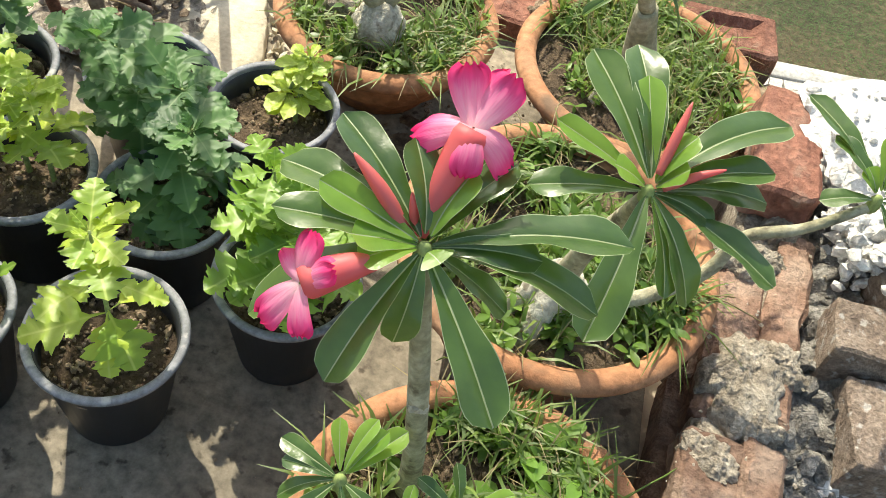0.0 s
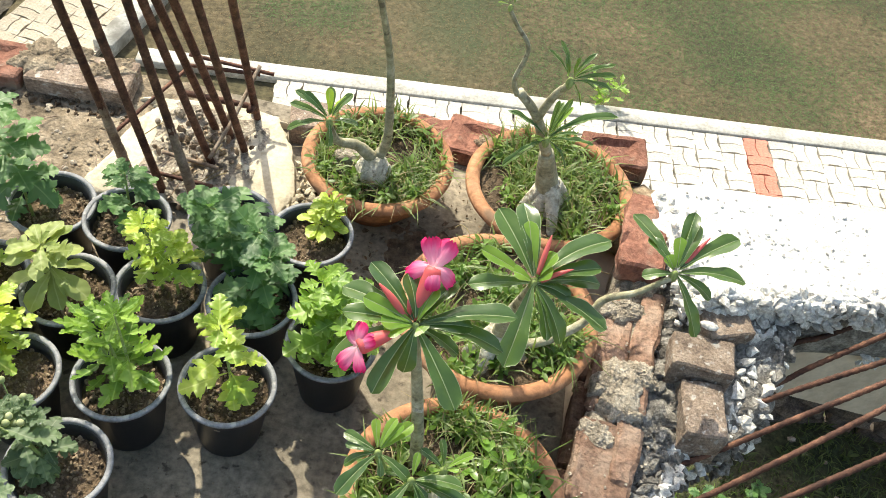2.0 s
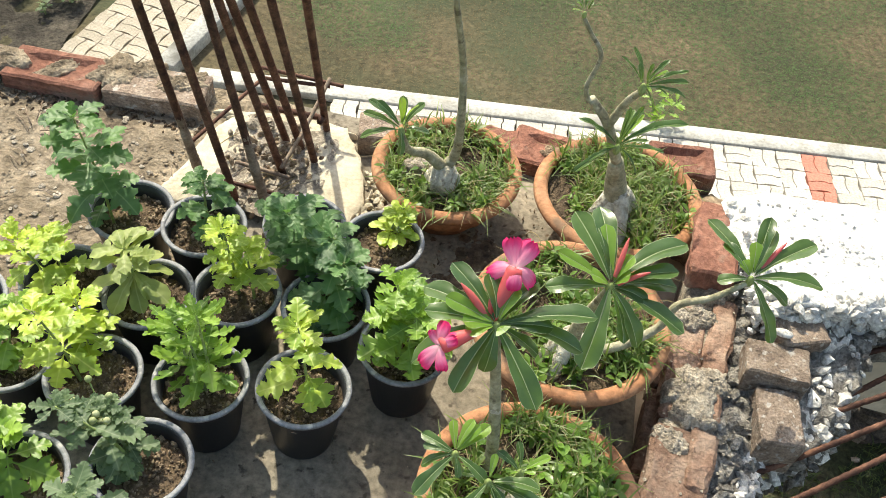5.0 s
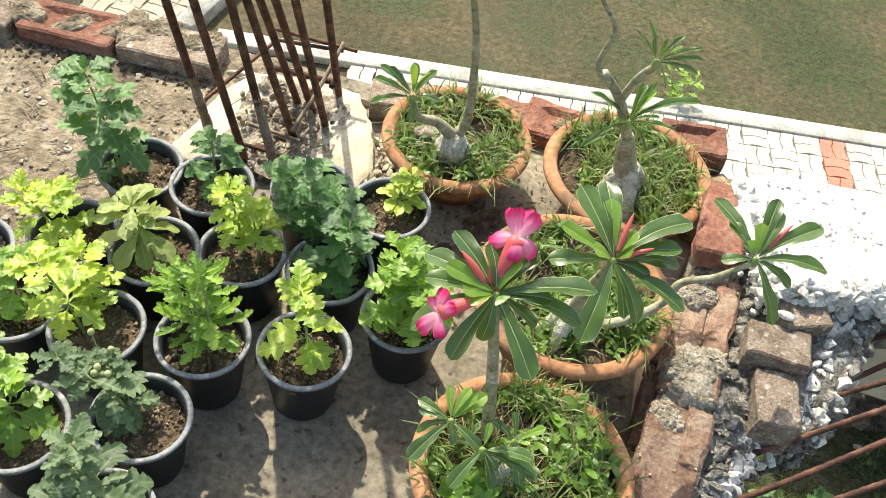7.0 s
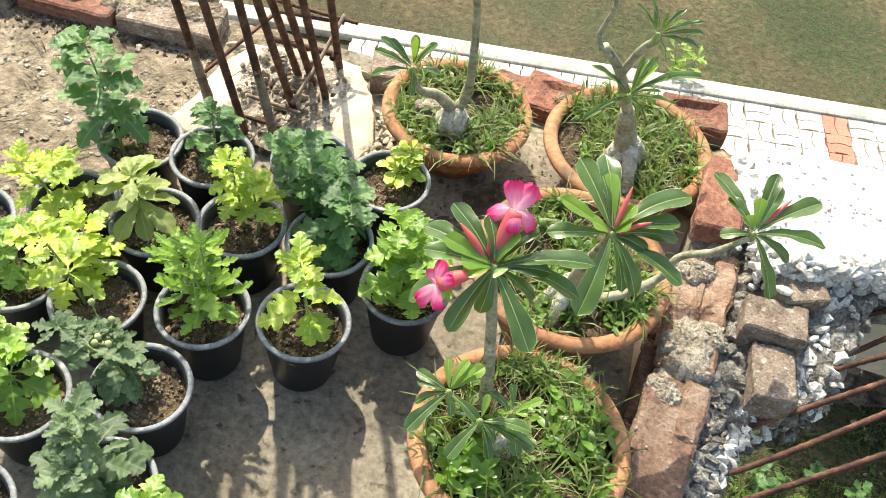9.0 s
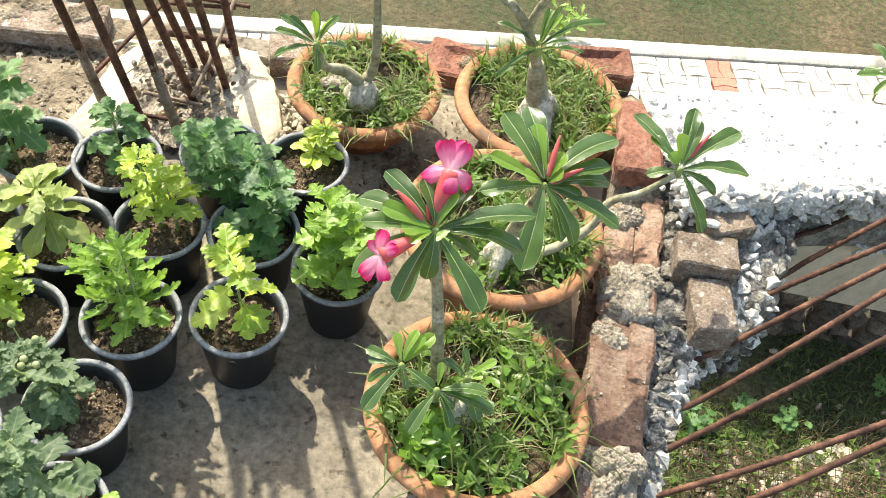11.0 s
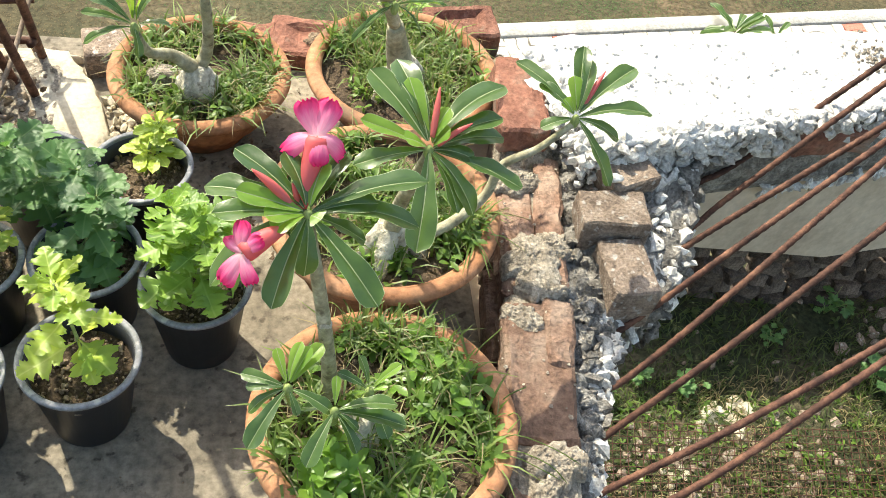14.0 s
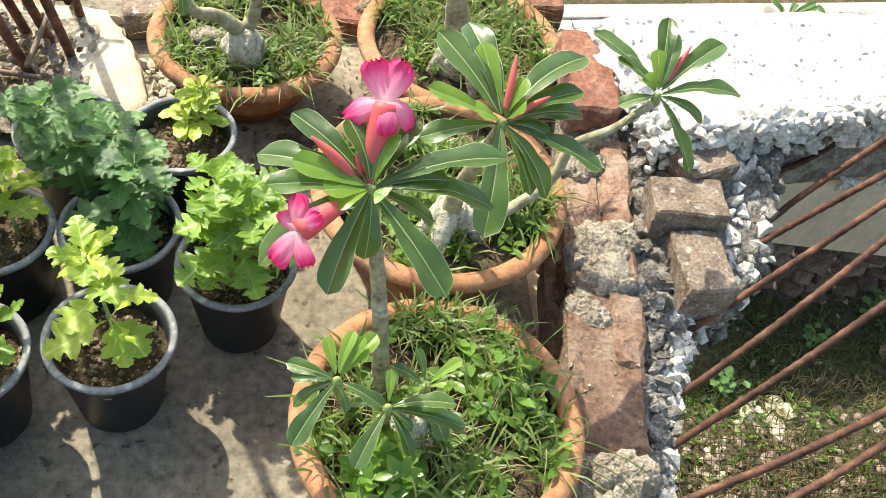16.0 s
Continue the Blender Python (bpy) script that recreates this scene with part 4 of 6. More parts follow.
EDGE_BARS = [
    ((0.86, 1.34, 0.14), (0.90, 1.36, 0.15), (1.00, 1.395, 0.19), (1.40, 1.53, 0.49)), ((0.82, 1.22, 0.13), (0.86, 1.245, 0.14), (0.95, 1.29, 0.2), (1.36, 1.455, 0.49)),
    ((0.66, 1.08, 0.13), (0.76, 1.135, 0.155), (0.86, 1.17, 0.22), (1.29, 1.31, 0.47)), ((0.60, 0.965, 0.12), (0.68, 1.005, 0.15), (0.86, 1.08, 0.27), (1.28, 1.29, 0.45)),
    ((0.55, 0.84, 0.11), (0.62, 0.87, 0.14), (0.84, 0.99, 0.27), (1.28, 1.275, 0.43)), ((0.49, 0.72, 0.11), (0.55, 0.75, 0.14), (0.76, 0.84, 0.28), (1.18, 1.075, 0.42)),
    ((0.45, 0.61, 0.11), (0.50, 0.63, 0.14), (0.70, 0.67, 0.27), (1.04, 0.79, 0.40)), ((0.44, 0.53, 0.11), (0.48, 0.55, 0.14), (0.68, 0.61, 0.25), (1.03, 0.765, 0.40)),
]
for pts in EDGE_BARS:
    a, b = Vector(pts[-2]), Vector(pts[-1])
    far = b + (b - a) * 0.9
    run = curve_points([*pts, far], 6)
    ob = bar("reinforcing_bar", run, 0.0063, RUST, None, "", 0.2)
    tagged(ob, "rusty ribbed steel bar sticking out of broken concrete", "steel bar", "bars at the broken edge")


# ---- column stub with upright bars ----
def plate(corners, thick, seed):
    """A flat plate of plaster with a broken, slightly sunk outline."""
    ring = []
    for (ax, ay), (bx, by) in zip(corners, corners[1:] + corners[:1]):
        for k in range(9):
            q = Vector((ax + (bx - ax) * k / 9, ay + (by - ay) * k / 9, 0))
            ring.append(q + noise.noise_vector(q * 22 + Vector((seed, 0, 0))) * 0.012 + noise.noise_vector(q * 70) * 0.006)
    mid = sum(ring, Vector()) / len(ring)
    bm = bmesh.new()
    loops = []
    for inset, z in ((1.03, 0.0), (1.0, thick - 0.006), (0.97, thick), (0.75, thick), (0.45, thick)):
        loops.append([bm.verts.new(Vector((mid.x + (q.x - mid.x) * inset, mid.y + (q.y - mid.y) * inset, z + (0.0025 * noise.noise(q * 40) if z else 0)))) for q in ring])
    n = len(ring)
    for a, b in zip(loops, loops[1:]):
        for k in range(n):
            bm.faces.new((a[k], a[(k + 1) % n], b[(k + 1) % n], b[k]))
    top = bm.verts.new((mid.x, mid.y, thick))
    for k in range(n):
        bm.faces.new((loops[-1][k], loops[-1][(k + 1) % n], top))
    bmesh.ops.recalc_face_normals(bm, faces=bm.faces[:])
    return bm


def column_stub():
    root = thing("column_stub", "cut-off cream plastered column base with rusty upright steel bars", "column")
    part("plaster_patch", plate([(-0.6, 1.9), (-0.545, 1.905), (-0.465, 1.765), (-0.43, 1.62), (-0.45, 1.5), (-0.615, 1.5), (-0.605, 1.66), (-0.6, 1.78)], 0.028, 2), WHITEWASH, root)
    part("plaster_patch", plate([(-0.87, 1.87), (-0.8, 1.86), (-0.81, 1.66), (-0.82, 1.5), (-0.97, 1.48), (-0.95, 1.6), (-0.92, 1.78)], 0.026, 5), WHITEWASH, root)
    part("plaster_patch", smear(0.2, 0.036, 0.022, 21, 0.3, 16), WHITEWASH, root, "", pose(-0.71, 1.87, 0.006, 0, 0, 4))
    core = bmesh.new()
    bmesh.ops.create_grid(core, x_segments=30, y_segments=30, size=1)
    for v in core.verts:
        q = Vector((-0.70 + 0.15 * v.co.x, 1.68 + 0.19 * v.co.y, 0.028))
        v.co = q + Vector((0, 0, 0.012 * noise.noise(q * 25) + 0.008 * noise.noise(q * 60)))
    part("broken_core", core, MORTAR, root)
    rng = random.Random(3)
    protos = chunk_protos(6, 21)
    mats4 = [(rng.randrange(6), turned((-0.70 + rng.gauss(0, 0.07), 1.68 + rng.gauss(0, 0.09), 0.04), rng.uniform(0.005, 0.016), rng)) for _ in range(170)]
    tagged(part("rubble", spread("rubble", protos, mats4[:110], MORTAR), None, root), kind="stuff")
    tagged(part("soil_layer", spread("soil_layer", protos, mats4[110:], CLOD), None, root), kind="stuff")
    for k in range(14):
        a, c = rng.uniform(0, 3.14), Vector((-0.70 + rng.gauss(0, 0.06), 1.68 + rng.gauss(0, 0.08), 0.05))
        d = Vector((math.cos(a), math.sin(a), rng.uniform(-0.1, 0.1))) * rng.uniform(0.02, 0.06)
        part("twig", tube([c - d, c + Vector((0, 0, 0.004)), c + d], 0.0014, 5), DRYGRASS if k % 2 else RUSTPALE, root)
    mats4 = [(rng.randrange(6), turned((-0.4 + rng.gauss(0, 0.022), 1.68 + rng.gauss(0, 0.1), 0.012), rng.uniform(0.004, 0.018), rng)) for _ in range(120)]
    tagged(part("plaster_rubble", spread("plaster_rubble", protos, mats4, WHITEWASH), None, root), kind="stuff")
    bars = [((-0.878, 1.588), (-0.05, -0.15), RUSTPALE), ((-0.757, 1.527), (-0.11, -0.08), RUST), ((-0.676, 1.533), (-0.11, -0.06), RUSTPALE), ((-0.665, 1.658), (-0.10, -0.18), RUST),
            ((-0.70, 1.80), (-0.04, -0.32), RUST), ((-0.649, 1.78), (-0.06, -0.28), RUST), ((-0.60, 1.74), (-0.05, -0.23), RUST), ((-0.602, 1.878), (0.03, -0.34), RUST)]
    for (x, y), (dx, dy), m in bars:
        lo = Vector((x, y, 0.02))
        hi = Vector((x + dx, y + dy, 0.8))
        top = lo + (hi - lo) * 2.1
        mid = lo + (hi - lo) * 0.36
        bar("upright_bar", [lo, mid, top], 0.0106, RUST, root, "thick rusty upright bar", 0.05)
        if m is RUSTPALE:
            crust = [lo.lerp(mid, k / 40) for k in range(41)]
            part("cement_crust", tube(crust, [0.0135 - 0.004 * (k / 40) ** 3 + 0.0022 * noise.noise(Vector((k * 0.5, x * 30, 0))) for k in range(41)], 10), RUSTPALE, root, "cement crust on the bar's foot")
    loops = [[(-0.90, 1.60, 0.14), (-0.79, 1.88, 0.17), (-0.60, 1.90, 0.17)], [(-0.80, 1.84, 0.10), (-0.60, 1.83, 0.11), (-0.60, 1.79, 0.13)], [(-0.78, 1.60, 0.10), (-0.63, 1.60, 0.08)],
             [(-0.60, 1.90, 0.2), (-0.63, 1.75, 0.13), (-0.66, 1.62, 0.09)], [(-0.80, 1.56, 0.06), (-0.63, 1.55, 0.06)], [(-0.80, 1.9, 0.19), (-0.56, 1.9, 0.18)]]
    for k, pts in enumerate(loops):
        bar("stirrup", pts, 0.0055 if k != 1 else 0.009, RUSTPALE if k in (2, 3) else RUST, root, "bent steel stirrup", 0.1)
    return root


column_stub()


# ---- black nursery pots with chrysanthemums ----
POT_H, POT_R = 0.19, 0.102


def pot_meshes():
    body = lathe([(0.064, 0.0), (0.068, 0.004), (0.0915, 0.168), (0.0935, 0.17), (0.096, 0.172), (0.0965, 0.184), (0.088, 0.184), (0.084, 0.15), (0.08, 0.12)], 48)
    prof = [(0.0955, 0.176), (0.0995, 0.179), (0.1025, 0.186), (0.1018, 0.1905), (0.0995, 0.1918), (0.0935, 0.1915), (0.091, 0.1895), (0.0902, 0.182), (0.0895, 0.168)]
    rim = lathe(prof, 56, closed=False)
    return mesh_of("pot", body, PLASTIC), mesh_of("rim", rim, RIMS)


POT_BODY, POT_RIM = pot_meshes()


def soil_disc(r, seed, rough=0.008):
    bm = bmesh.new()
    rings, steps = 12, 30
    last = [bm.verts.new((0, 0, 0))]
    for i in range(1, rings + 1):
        ring = []
        for k in range(steps):
            a = 2 * math.pi * k / steps
            q = Vector((r * i / rings * math.cos(a), r * i / rings * math.sin(a), 0))
            z = rough * noise.noise(q * 30 + Vector((seed, 0, 0))) + 0.6 * rough * noise.noise(q * 90 + Vector((seed, 0, 0)))
            ring.append(bm.verts.new(q + Vector((0, 0, z))))
        for k in range(steps):
            j = (k + 1) % steps
            bm.faces.new((last[0], ring[k], ring[j]) if i == 1 else (last[k], ring[k], ring[j], last[j]))
        last = ring
    return bm


SOILS = [mesh_of("soil", soil_disc(0.088, k * 5.3), SOIL) for k in range(3)]
CLODS = []
for k in range(3):
    rng = random.Random(40 + k)
    protos = chunk_protos(6, 50 + k)
    m4 = []
    for _ in range(210):
        a, r = rng.uniform(0, 6.283), 0.083 * math.sqrt(rng.random())
        m4.append((rng.randrange(6), turned((r * math.cos(a), r * math.sin(a), 0.003), rng.uniform(0.002, 0.0055) * (1.8 if rng.random() < 0.12 else 1), rng)))
    CLODS.append(spread("crumb_layer", protos, m4, CLOD))


def mum_plant(root, style, height, count, size, lean, rng, base=(0, 0), stems=1, droop=0.25, first=0.2):
    """Stems with tiers of lobed leaves from soil level; lean: sideways shift of the tops; first: where the leaves begin."""
    z0 = 0.148
    size *= 0.78
    for s in range(stems):
        off = Vector((base[0] + (rng.uniform(-0.03, 0.03) if stems > 1 else 0), base[1] + (rng.uniform(-0.03, 0.03) if stems > 1 else 0), 0))
        h = height * (1 if s == 0 else rng.uniform(0.55, 0.9))
        swing = Vector((lean[0] + rng.uniform(-0.045, 0.045) * (stems > 1), lean[1] + rng.uniform(-0.045, 0.045) * (stems > 1), 0))
        line = [off + Vector((0, 0, z0 - 0.01)), off + swing * 0.35 + Vector((0, 0, z0 + h * 0.5)), off + swing + Vector((0, 0, z0 + h))]
        pts = curve_points(line, 6)
        part("stem", tube(pts, [0.0042 - 0.0022 * i / (len(pts) - 1) for i in range(len(pts))], 6), GREENSTEM, root)
        n = count // stems
        tiers = max(2, round(h * (1 - first) / (0.062 if style == "cut" else 0.048)))
        for k in range(n):
            t = first + (0.96 - first) * (k * tiers // n + rng.uniform(0.55, 0.9)) / tiers
            i = min(len(pts) - 2, int(t * (len(pts) - 1)))
            p = pts[i].lerp(pts[i + 1], t * (len(pts) - 1) - i)
            a = k * 2.4 + rng.uniform(-0.4, 0.4)
            e = -droop + (0.5 + droop) * max(0, t - 0.25) / 0.75 + rng.uniform(-0.16, 0.16)
            d = Vector((math.cos(a) * math.cos(e), math.sin(a) * math.cos(e), math.sin(e)))
            L = 1.12 * size * (0.75 + 0.5 * math.sin(math.pi * min(1, 0.15 + t * 0.78))) * rng.uniform(0.82, 1.15)
            up = Vector((0, 0, 1)) + 0.22 * Vector((rng.uniform(-1, 1), rng.uniform(-1, 1), 0))
            part("leaf", rng.choice(MUM[style]), None, root, "", aim(p, d, up, (L, L * rng.uniform(0.95, 1.15), L)))
        # the top whorl: spreading leaves with a few upright young ones
        for k in range(8 if n > 6 else 5):
            a, e = k * 2.4 + s, rng.uniform(0.2, 0.5) if k < 5 else rng.uniform(0.8, 1.25)
            d = Vector((math.cos(a) * math.cos(e), math.sin(a) * math.cos(e), math.sin(e)))
            L = size * (rng.uniform(0.75, 1.05) if k < 5 else rng.uniform(0.4, 0.65))
            part("leaf", rng.choice(MUM[style]), None, root, "", aim(pts[-1] - Vector((0, 0, 0.004)), d, (0, 0, 1), (L, L * 0.95, L)))
    return pts[-1]


POTS = [
    # x, y, style, height, leaves, size, lean, base, stems, words
    (-0.387, 0.893, "yellow", 0.19, 10, 0.088, (-0.04, 0.05), (0.015, -0.01), 1, "small yellow-green plant in loose dark soil"),
    (-0.594, 0.859, "narrow", 0.23, 52, 0.084, (-0.03, 0.05), (0.0, 0.01), 4, "bushy bright green plant"),
    (-0.600, 1.102, "yellow", 0.22, 30, 0.064, (-0.01, 0.0), (-0.005, 0.01), 2, "leafy yellow-green plant"),
    (-0.313, 1.344, "small", 0.1, 40, 0.046, (0.02, 0.01), (0.02, 0.03), 3, "low compact yellow-green plant"),
    (-0.393, 1.123, "dark", 0.17, 26, 0.09, (0.02, 0.02), (0.0, 0.01), 2, "dense dark green plant"),
    (-0.812, 0.819, "yellow", 0.22, 26, 0.078, (-0.05, 0.03), (-0.03, 0.03), 2, "bright yellow-green plant leaning out"),
    (-0.929, 1.281, "dark", 0.34, 26, 0.09, (-0.04, -0.01), (-0.04, -0.02), 1, "tall leggy dark green plant"),
    (-0.744, 1.277, "dark", 0.17, 18, 0.066, (0.0, 0.0), (0.0, 0.02), 1, "young dark green plant"),
    (-0.517, 1.345, "dark", 0.24, 40, 0.09, (0.06, -0.13), (0.0, -0.01), 3, "large dark green plant drooping forward"),
    (-0.642, 0.649, "grey", 0.21, 48, 0.06, (-0.09, 0.0), (-0.03, 0.0), 3, "grey-green plant with small round flower buds"),
    (-0.785, 1.051, "pale", 0.17, 17, 0.085, (-0.02, 0.01), (-0.02, 0.0), 1, "plant with pale spoon-shaped leaves"),
    (-0.976, 1.044, "yellow", 0.17, 24, 0.07, (-0.05, 0.02), (-0.03, 0.0), 2, "yellow-green plant"),
    (-0.198, 1.051, "cut", 0.225, 38, 0.086, (0.01, 0.03), (-0.01, 0.01), 4, "bushy bright green plant"),
    (-1.175, 0.931, "yellow", 0.05, 5, 0.04, (0.0, -0.03), (0.0, -0.02), 1, "tiny seedling in lumpy soil"),
    (-1.013, 0.824, "green", 0.15, 16, 0.06, (-0.03, 0.03), (-0.02, 0.0), 2, "green plant among grassy weeds"),
    (-0.858, 0.567, "green", 0.18, 28, 0.08, (-0.05, 0.03), (-0.04, 0.01), 2, "broad-leaved green plant"),
    (-0.618, 0.432, "grey", 0.22, 44, 0.074, (-0.04, 0.03), (-0.01, 0.01), 3, "bushy grey-green plant"),
    (-0.846, 0.325, "pale", 0.14, 10, 0.065, (-0.02, 0.05), (0.0, 0.02), 1, "plant with pale rounded leaves"),
    (-0.43, 0.285, "green", 0.2, 30, 0.076, (0.0, 0.03), (0.0, 0.03), 2, "bright green plant"),
]
for k, (x, y, style, h, n, size, lean, base, stems, words) in enumerate(POTS):
    rng = random.Random(100 + k)
    root = thing("potted_chrysanthemum", f"black plastic nursery pot with {words}", "potted plant", pose(x, y, 0.004, rng.uniform(-1.5, 1.5), rng.uniform(-1.5, 1.5), rng.uniform(0, 360)), "black nursery pots")
    turn = root.matrix_basis.to_euler().z
    back = Matrix.Rotation(-turn, 3, "Z")
    pot = part("pot", POT_BODY, None, root)
    part("rim", POT_RIM, None, pot, "greyish rim with its sunlit highlight in the colour")
    part("soil", SOILS[k % 3], None, root, "", Matrix.Translation((0, 0, 0.148)))
    tagged(part("crumb_layer", CLODS[k % 3], None, root, "", pose(0, 0, 0.148, 0, 0, 71 * k)), kind="stuff")
    lean3, base3 = back @ Vector((*lean, 0)), back @ Vector((*base, 0))
    tip = mum_plant(root, style, h, n, size, lean3, rng, base3, stems, {"small": -0.35, "narrow": -0.1}.get(style, 0.25), {"yellow": 0.3, "cut": 0.3, "pale": 0.35}.get(style, 0.2))
    if "buds" in words:
        for _ in range(9):
            q = tip + Vector((rng.uniform(-0.05, 0.05), rng.uniform(-0.05, 0.05), rng.uniform(-0.02, 0.03)))
            b = bmesh.new()
            bmesh.ops.create_icosphere(b, subdivisions=2, radius=0.0075)
            part("flower_bud", b, MUMBUD, root, "pale round flower bud", Matrix.Translation(q))
            part("bud_stalk", tube([tip - Vector((0, 0, 0.04)), q - Vector((0, 0, 0.005))], 0.0015, 5), GREENSTEM, root)
    if "weeds" in words:
        pts = [(rng.gauss(0.03, 0.02), rng.gauss(-0.02, 0.03), 0.148) for _ in range(40)]
        tagged(part("grass", blades("grass", pts, GRASS, rng), None, root), kind="stuff")


# ---- terracotta bowls with desert roses ----
def bowl_meshes(R, H, seed, low=0.0):
    """Thick-lipped clay bowl; low: height of its foot."""
    t = 0.016
    prof = [(R * 0.46, 0.0), (R * 0.5, 0.004), (R * 0.68, H * 0.4), (R * 0.8, H * 0.66), (R * 0.88, H * 0.84), (R * 0.92, H * 0.87)]
    prof = [(r, low + z * (H - low) / H) for r, z in prof]
    body = lathe(prof + [(R * 0.93, H * 0.9), (R * 0.87, H * 0.9), (R * 0.76, H * 0.66)], 64, 0.008, seed)
    lip = []
    for k in range(13):
        a = -1.9 + 5.0 * k / 12
        lip.append((R - t * 1.15 + t * 1.15 * math.cos(a), H - t * 0.95 + t * 0.95 * math.sin(a)))
    rim = lathe(lip, 72, 0.008, seed, False)
    return body, rim


def bowl(x, y, R, H, words, seed, weeds_n, grass_n, dry_n, low=0.0):
    root = thing("potted_desert_rose", words, "potted plant", pose(x, y, 0.004), "terracotta bowls")
    body, rim = bowl_meshes(R, H, seed, low)
    b = part("bowl", body, CLAY, root)
    part("rim", rim, CLAY, b, "thick rounded terracotta rim")
    lvl = H - 0.035
    part("soil", soil_disc(R * 0.87, seed * 3.1, 0.014), SOIL, root, "", Matrix.Translation((0, 0, lvl)))
    rng = random.Random(300 + seed)

    def spot(lim=0.84):
        a, r = rng.uniform(0, 6.283), R * lim * math.sqrt(rng.random())
        return Vector((r * math.cos(a), r * math.sin(a), lvl))

    clumps = [spot() for _ in range(26)]
    near = lambda: (rng.choice(clumps) + Vector((rng.gauss(0, 0.022), rng.gauss(0, 0.022), 0)))
    keep = lambda p: Vector((p.x * min(1, R * 0.84 / max(1e-6, p.xy.length)), p.y * min(1, R * 0.84 / max(1e-6, p.xy.length)), lvl))
    tagged(part("grass", blades("grass", [keep(near()) for _ in range(grass_n)], GRASS, rng, (0.028, 0.105), 0.0027, 1.25), None, root), kind="stuff")
    tagged(part("dry_grass", blades("dry_grass", [keep(near()) for _ in range(dry_n)], DRYGRASS, rng, (0.03, 0.1), 0.0013, 1.2), None, root), kind="stuff")
    tagged(part("weed_cover", weeds("weed_cover", [keep(near()) for _ in range(weeds_n)], WEED, rng, (0.014, 0.03) if seed > 1 else (0.016, 0.038)), None, root), kind="stuff")
    protos = chunk_protos(5, 60 + seed)
    m4 = [(rng.randrange(5), turned(spot() + Vector((0, 0, 0.004)), rng.uniform(0.002, 0.007), rng)) for _ in range(160)]
    tagged(part("crumb_layer", spread("crumb_layer", protos, m4, CLOD), None, root), kind="stuff")
    return root, lvl


def rosette(root, hub, tips, width=0.30, new_from=99, seed=0, slim=0.62, fill=0):
    """Leaves from a growing tip; tips: offsets of the leaf ends from the hub."""
    rng = random.Random(seed)
    hub = Vector(hub)
    old = [Vector(t) for t in tips]
    tips = old + [(old[k % len(old)] * 0.55 + old[(k + 2) % len(old)] * 0.5) + Vector((rng.uniform(-0.02, 0.02), rng.uniform(-0.02, 0.02), rng.uniform(0.0, 0.04))) for k in range(fill)]
    for k, t in enumerate(tips):
        d = Vector(t)
        L = d.length
        start = hub + Vector((d.x, d.y, 0)).normalized() * 0.006 + Vector((0, 0, 0.012 + 0.15 * max(0, d.z)))
        d2 = hub + Vector(t) - start
        L2 = d2.length
        if k == 0:
            tip_bm = bmesh.new()
            bmesh.ops.create_icosphere(tip_bm, subdivisions=2, radius=0.0085 if L > 0.06 else 0.005)
            part("growing_tip", tip_bm, GREENSTEM, root, "green growing tip", Matrix.Translation(hub + Vector((0, 0, 0.004))) @ Matrix.Diagonal((1, 1, 1.9, 1)))
        bendy = AD_NEW if k >= new_from else AD_LEAVES
        me = bendy[k % len(bendy)]
        up = Vector((0, 0, 1)) + 0.25 * Vector((rng.uniform(-1, 1), rng.uniform(-1, 1), 0))
        # lift the aim so that the drooping end lands on the tip
        drop = (0.12, 0.25, 0.02, 0.34)[k % 4] if k < new_from else (0.05, 0.2, -0.1)[k % 3]
        d3 = d2 + Vector((0, 0, drop * L2 * 0.8))
        s = L2 * 1.0
        part("leaf", me, None, root, "", aim(start, d3, up, (s, max(slim * s, (0.1 if slim > 0.6 else 0.05) * width / 0.3), s)))


def stalk(root, pts, r0, r1, name="stem", mat=None, knots=0.06, label=""):
    line = curve_points(pts, 8)
    n = len(line) - 1
    rad = [(r0 + (r1 - r0) * i / n) * (1 + knots * noise.noise(Vector((i * 0.9, r0 * 900, 0)))) for i in range(n + 1)]
    return part(name, tube(line, rad, 12), mat or STEM, root, label)


def caudex(root, c, r, h, seed, label="swollen grey base of the trunk"):
    bm = bmesh.new()
    bmesh.ops.create_icosphere(bm, subdivisions=4, radius=1)
    for v in bm.verts:
        z = v.co.z
        k = 1 + 0.2 * noise.noise(v.co * 1.7 + Vector((seed, 0, 0))) + 0.08 * noise.noise(v.co * 5) + 0.03 * noise.noise(v.co * 14)
        taper = 1.0 - 0.45 * max(0, z) ** 1.5
        v.co = Vector((v.co.x * r * taper * k, v.co.y * r * taper * k, z * h * k))
    return part("caudex", bm, BULB, root, label, Matrix.Translation(c))


def roots(root, c, spread_r, top, seed, count=5):
    """Pale swollen roots running down into the soil."""
    rng = random.Random(seed)
    for k in range(count):
        a = 6.283 * k / count + rng.uniform(-0.4, 0.4)
        d = Vector((math.cos(a), math.sin(a), 0)) * spread_r * rng.uniform(0.75, 1.2)
        pts = curve_points([c + Vector((0, 0, top)) + d * 0.12, c + Vector((0, 0, top * 0.6)) + d * 0.55, c + d + Vector((0, 0, 0.0)), c + d * 1.25 - Vector((0, 0, 0.03))], 6)
        n = len(pts) - 1
        part("root", tube(pts, [0.022 * (1 - 0.5 * i / n) * (1 + 0.2 * noise.noise(Vector((i * 0.7, seed + k, 0)))) for i in range(n + 1)], 12), BULB, root, "pale swollen root")


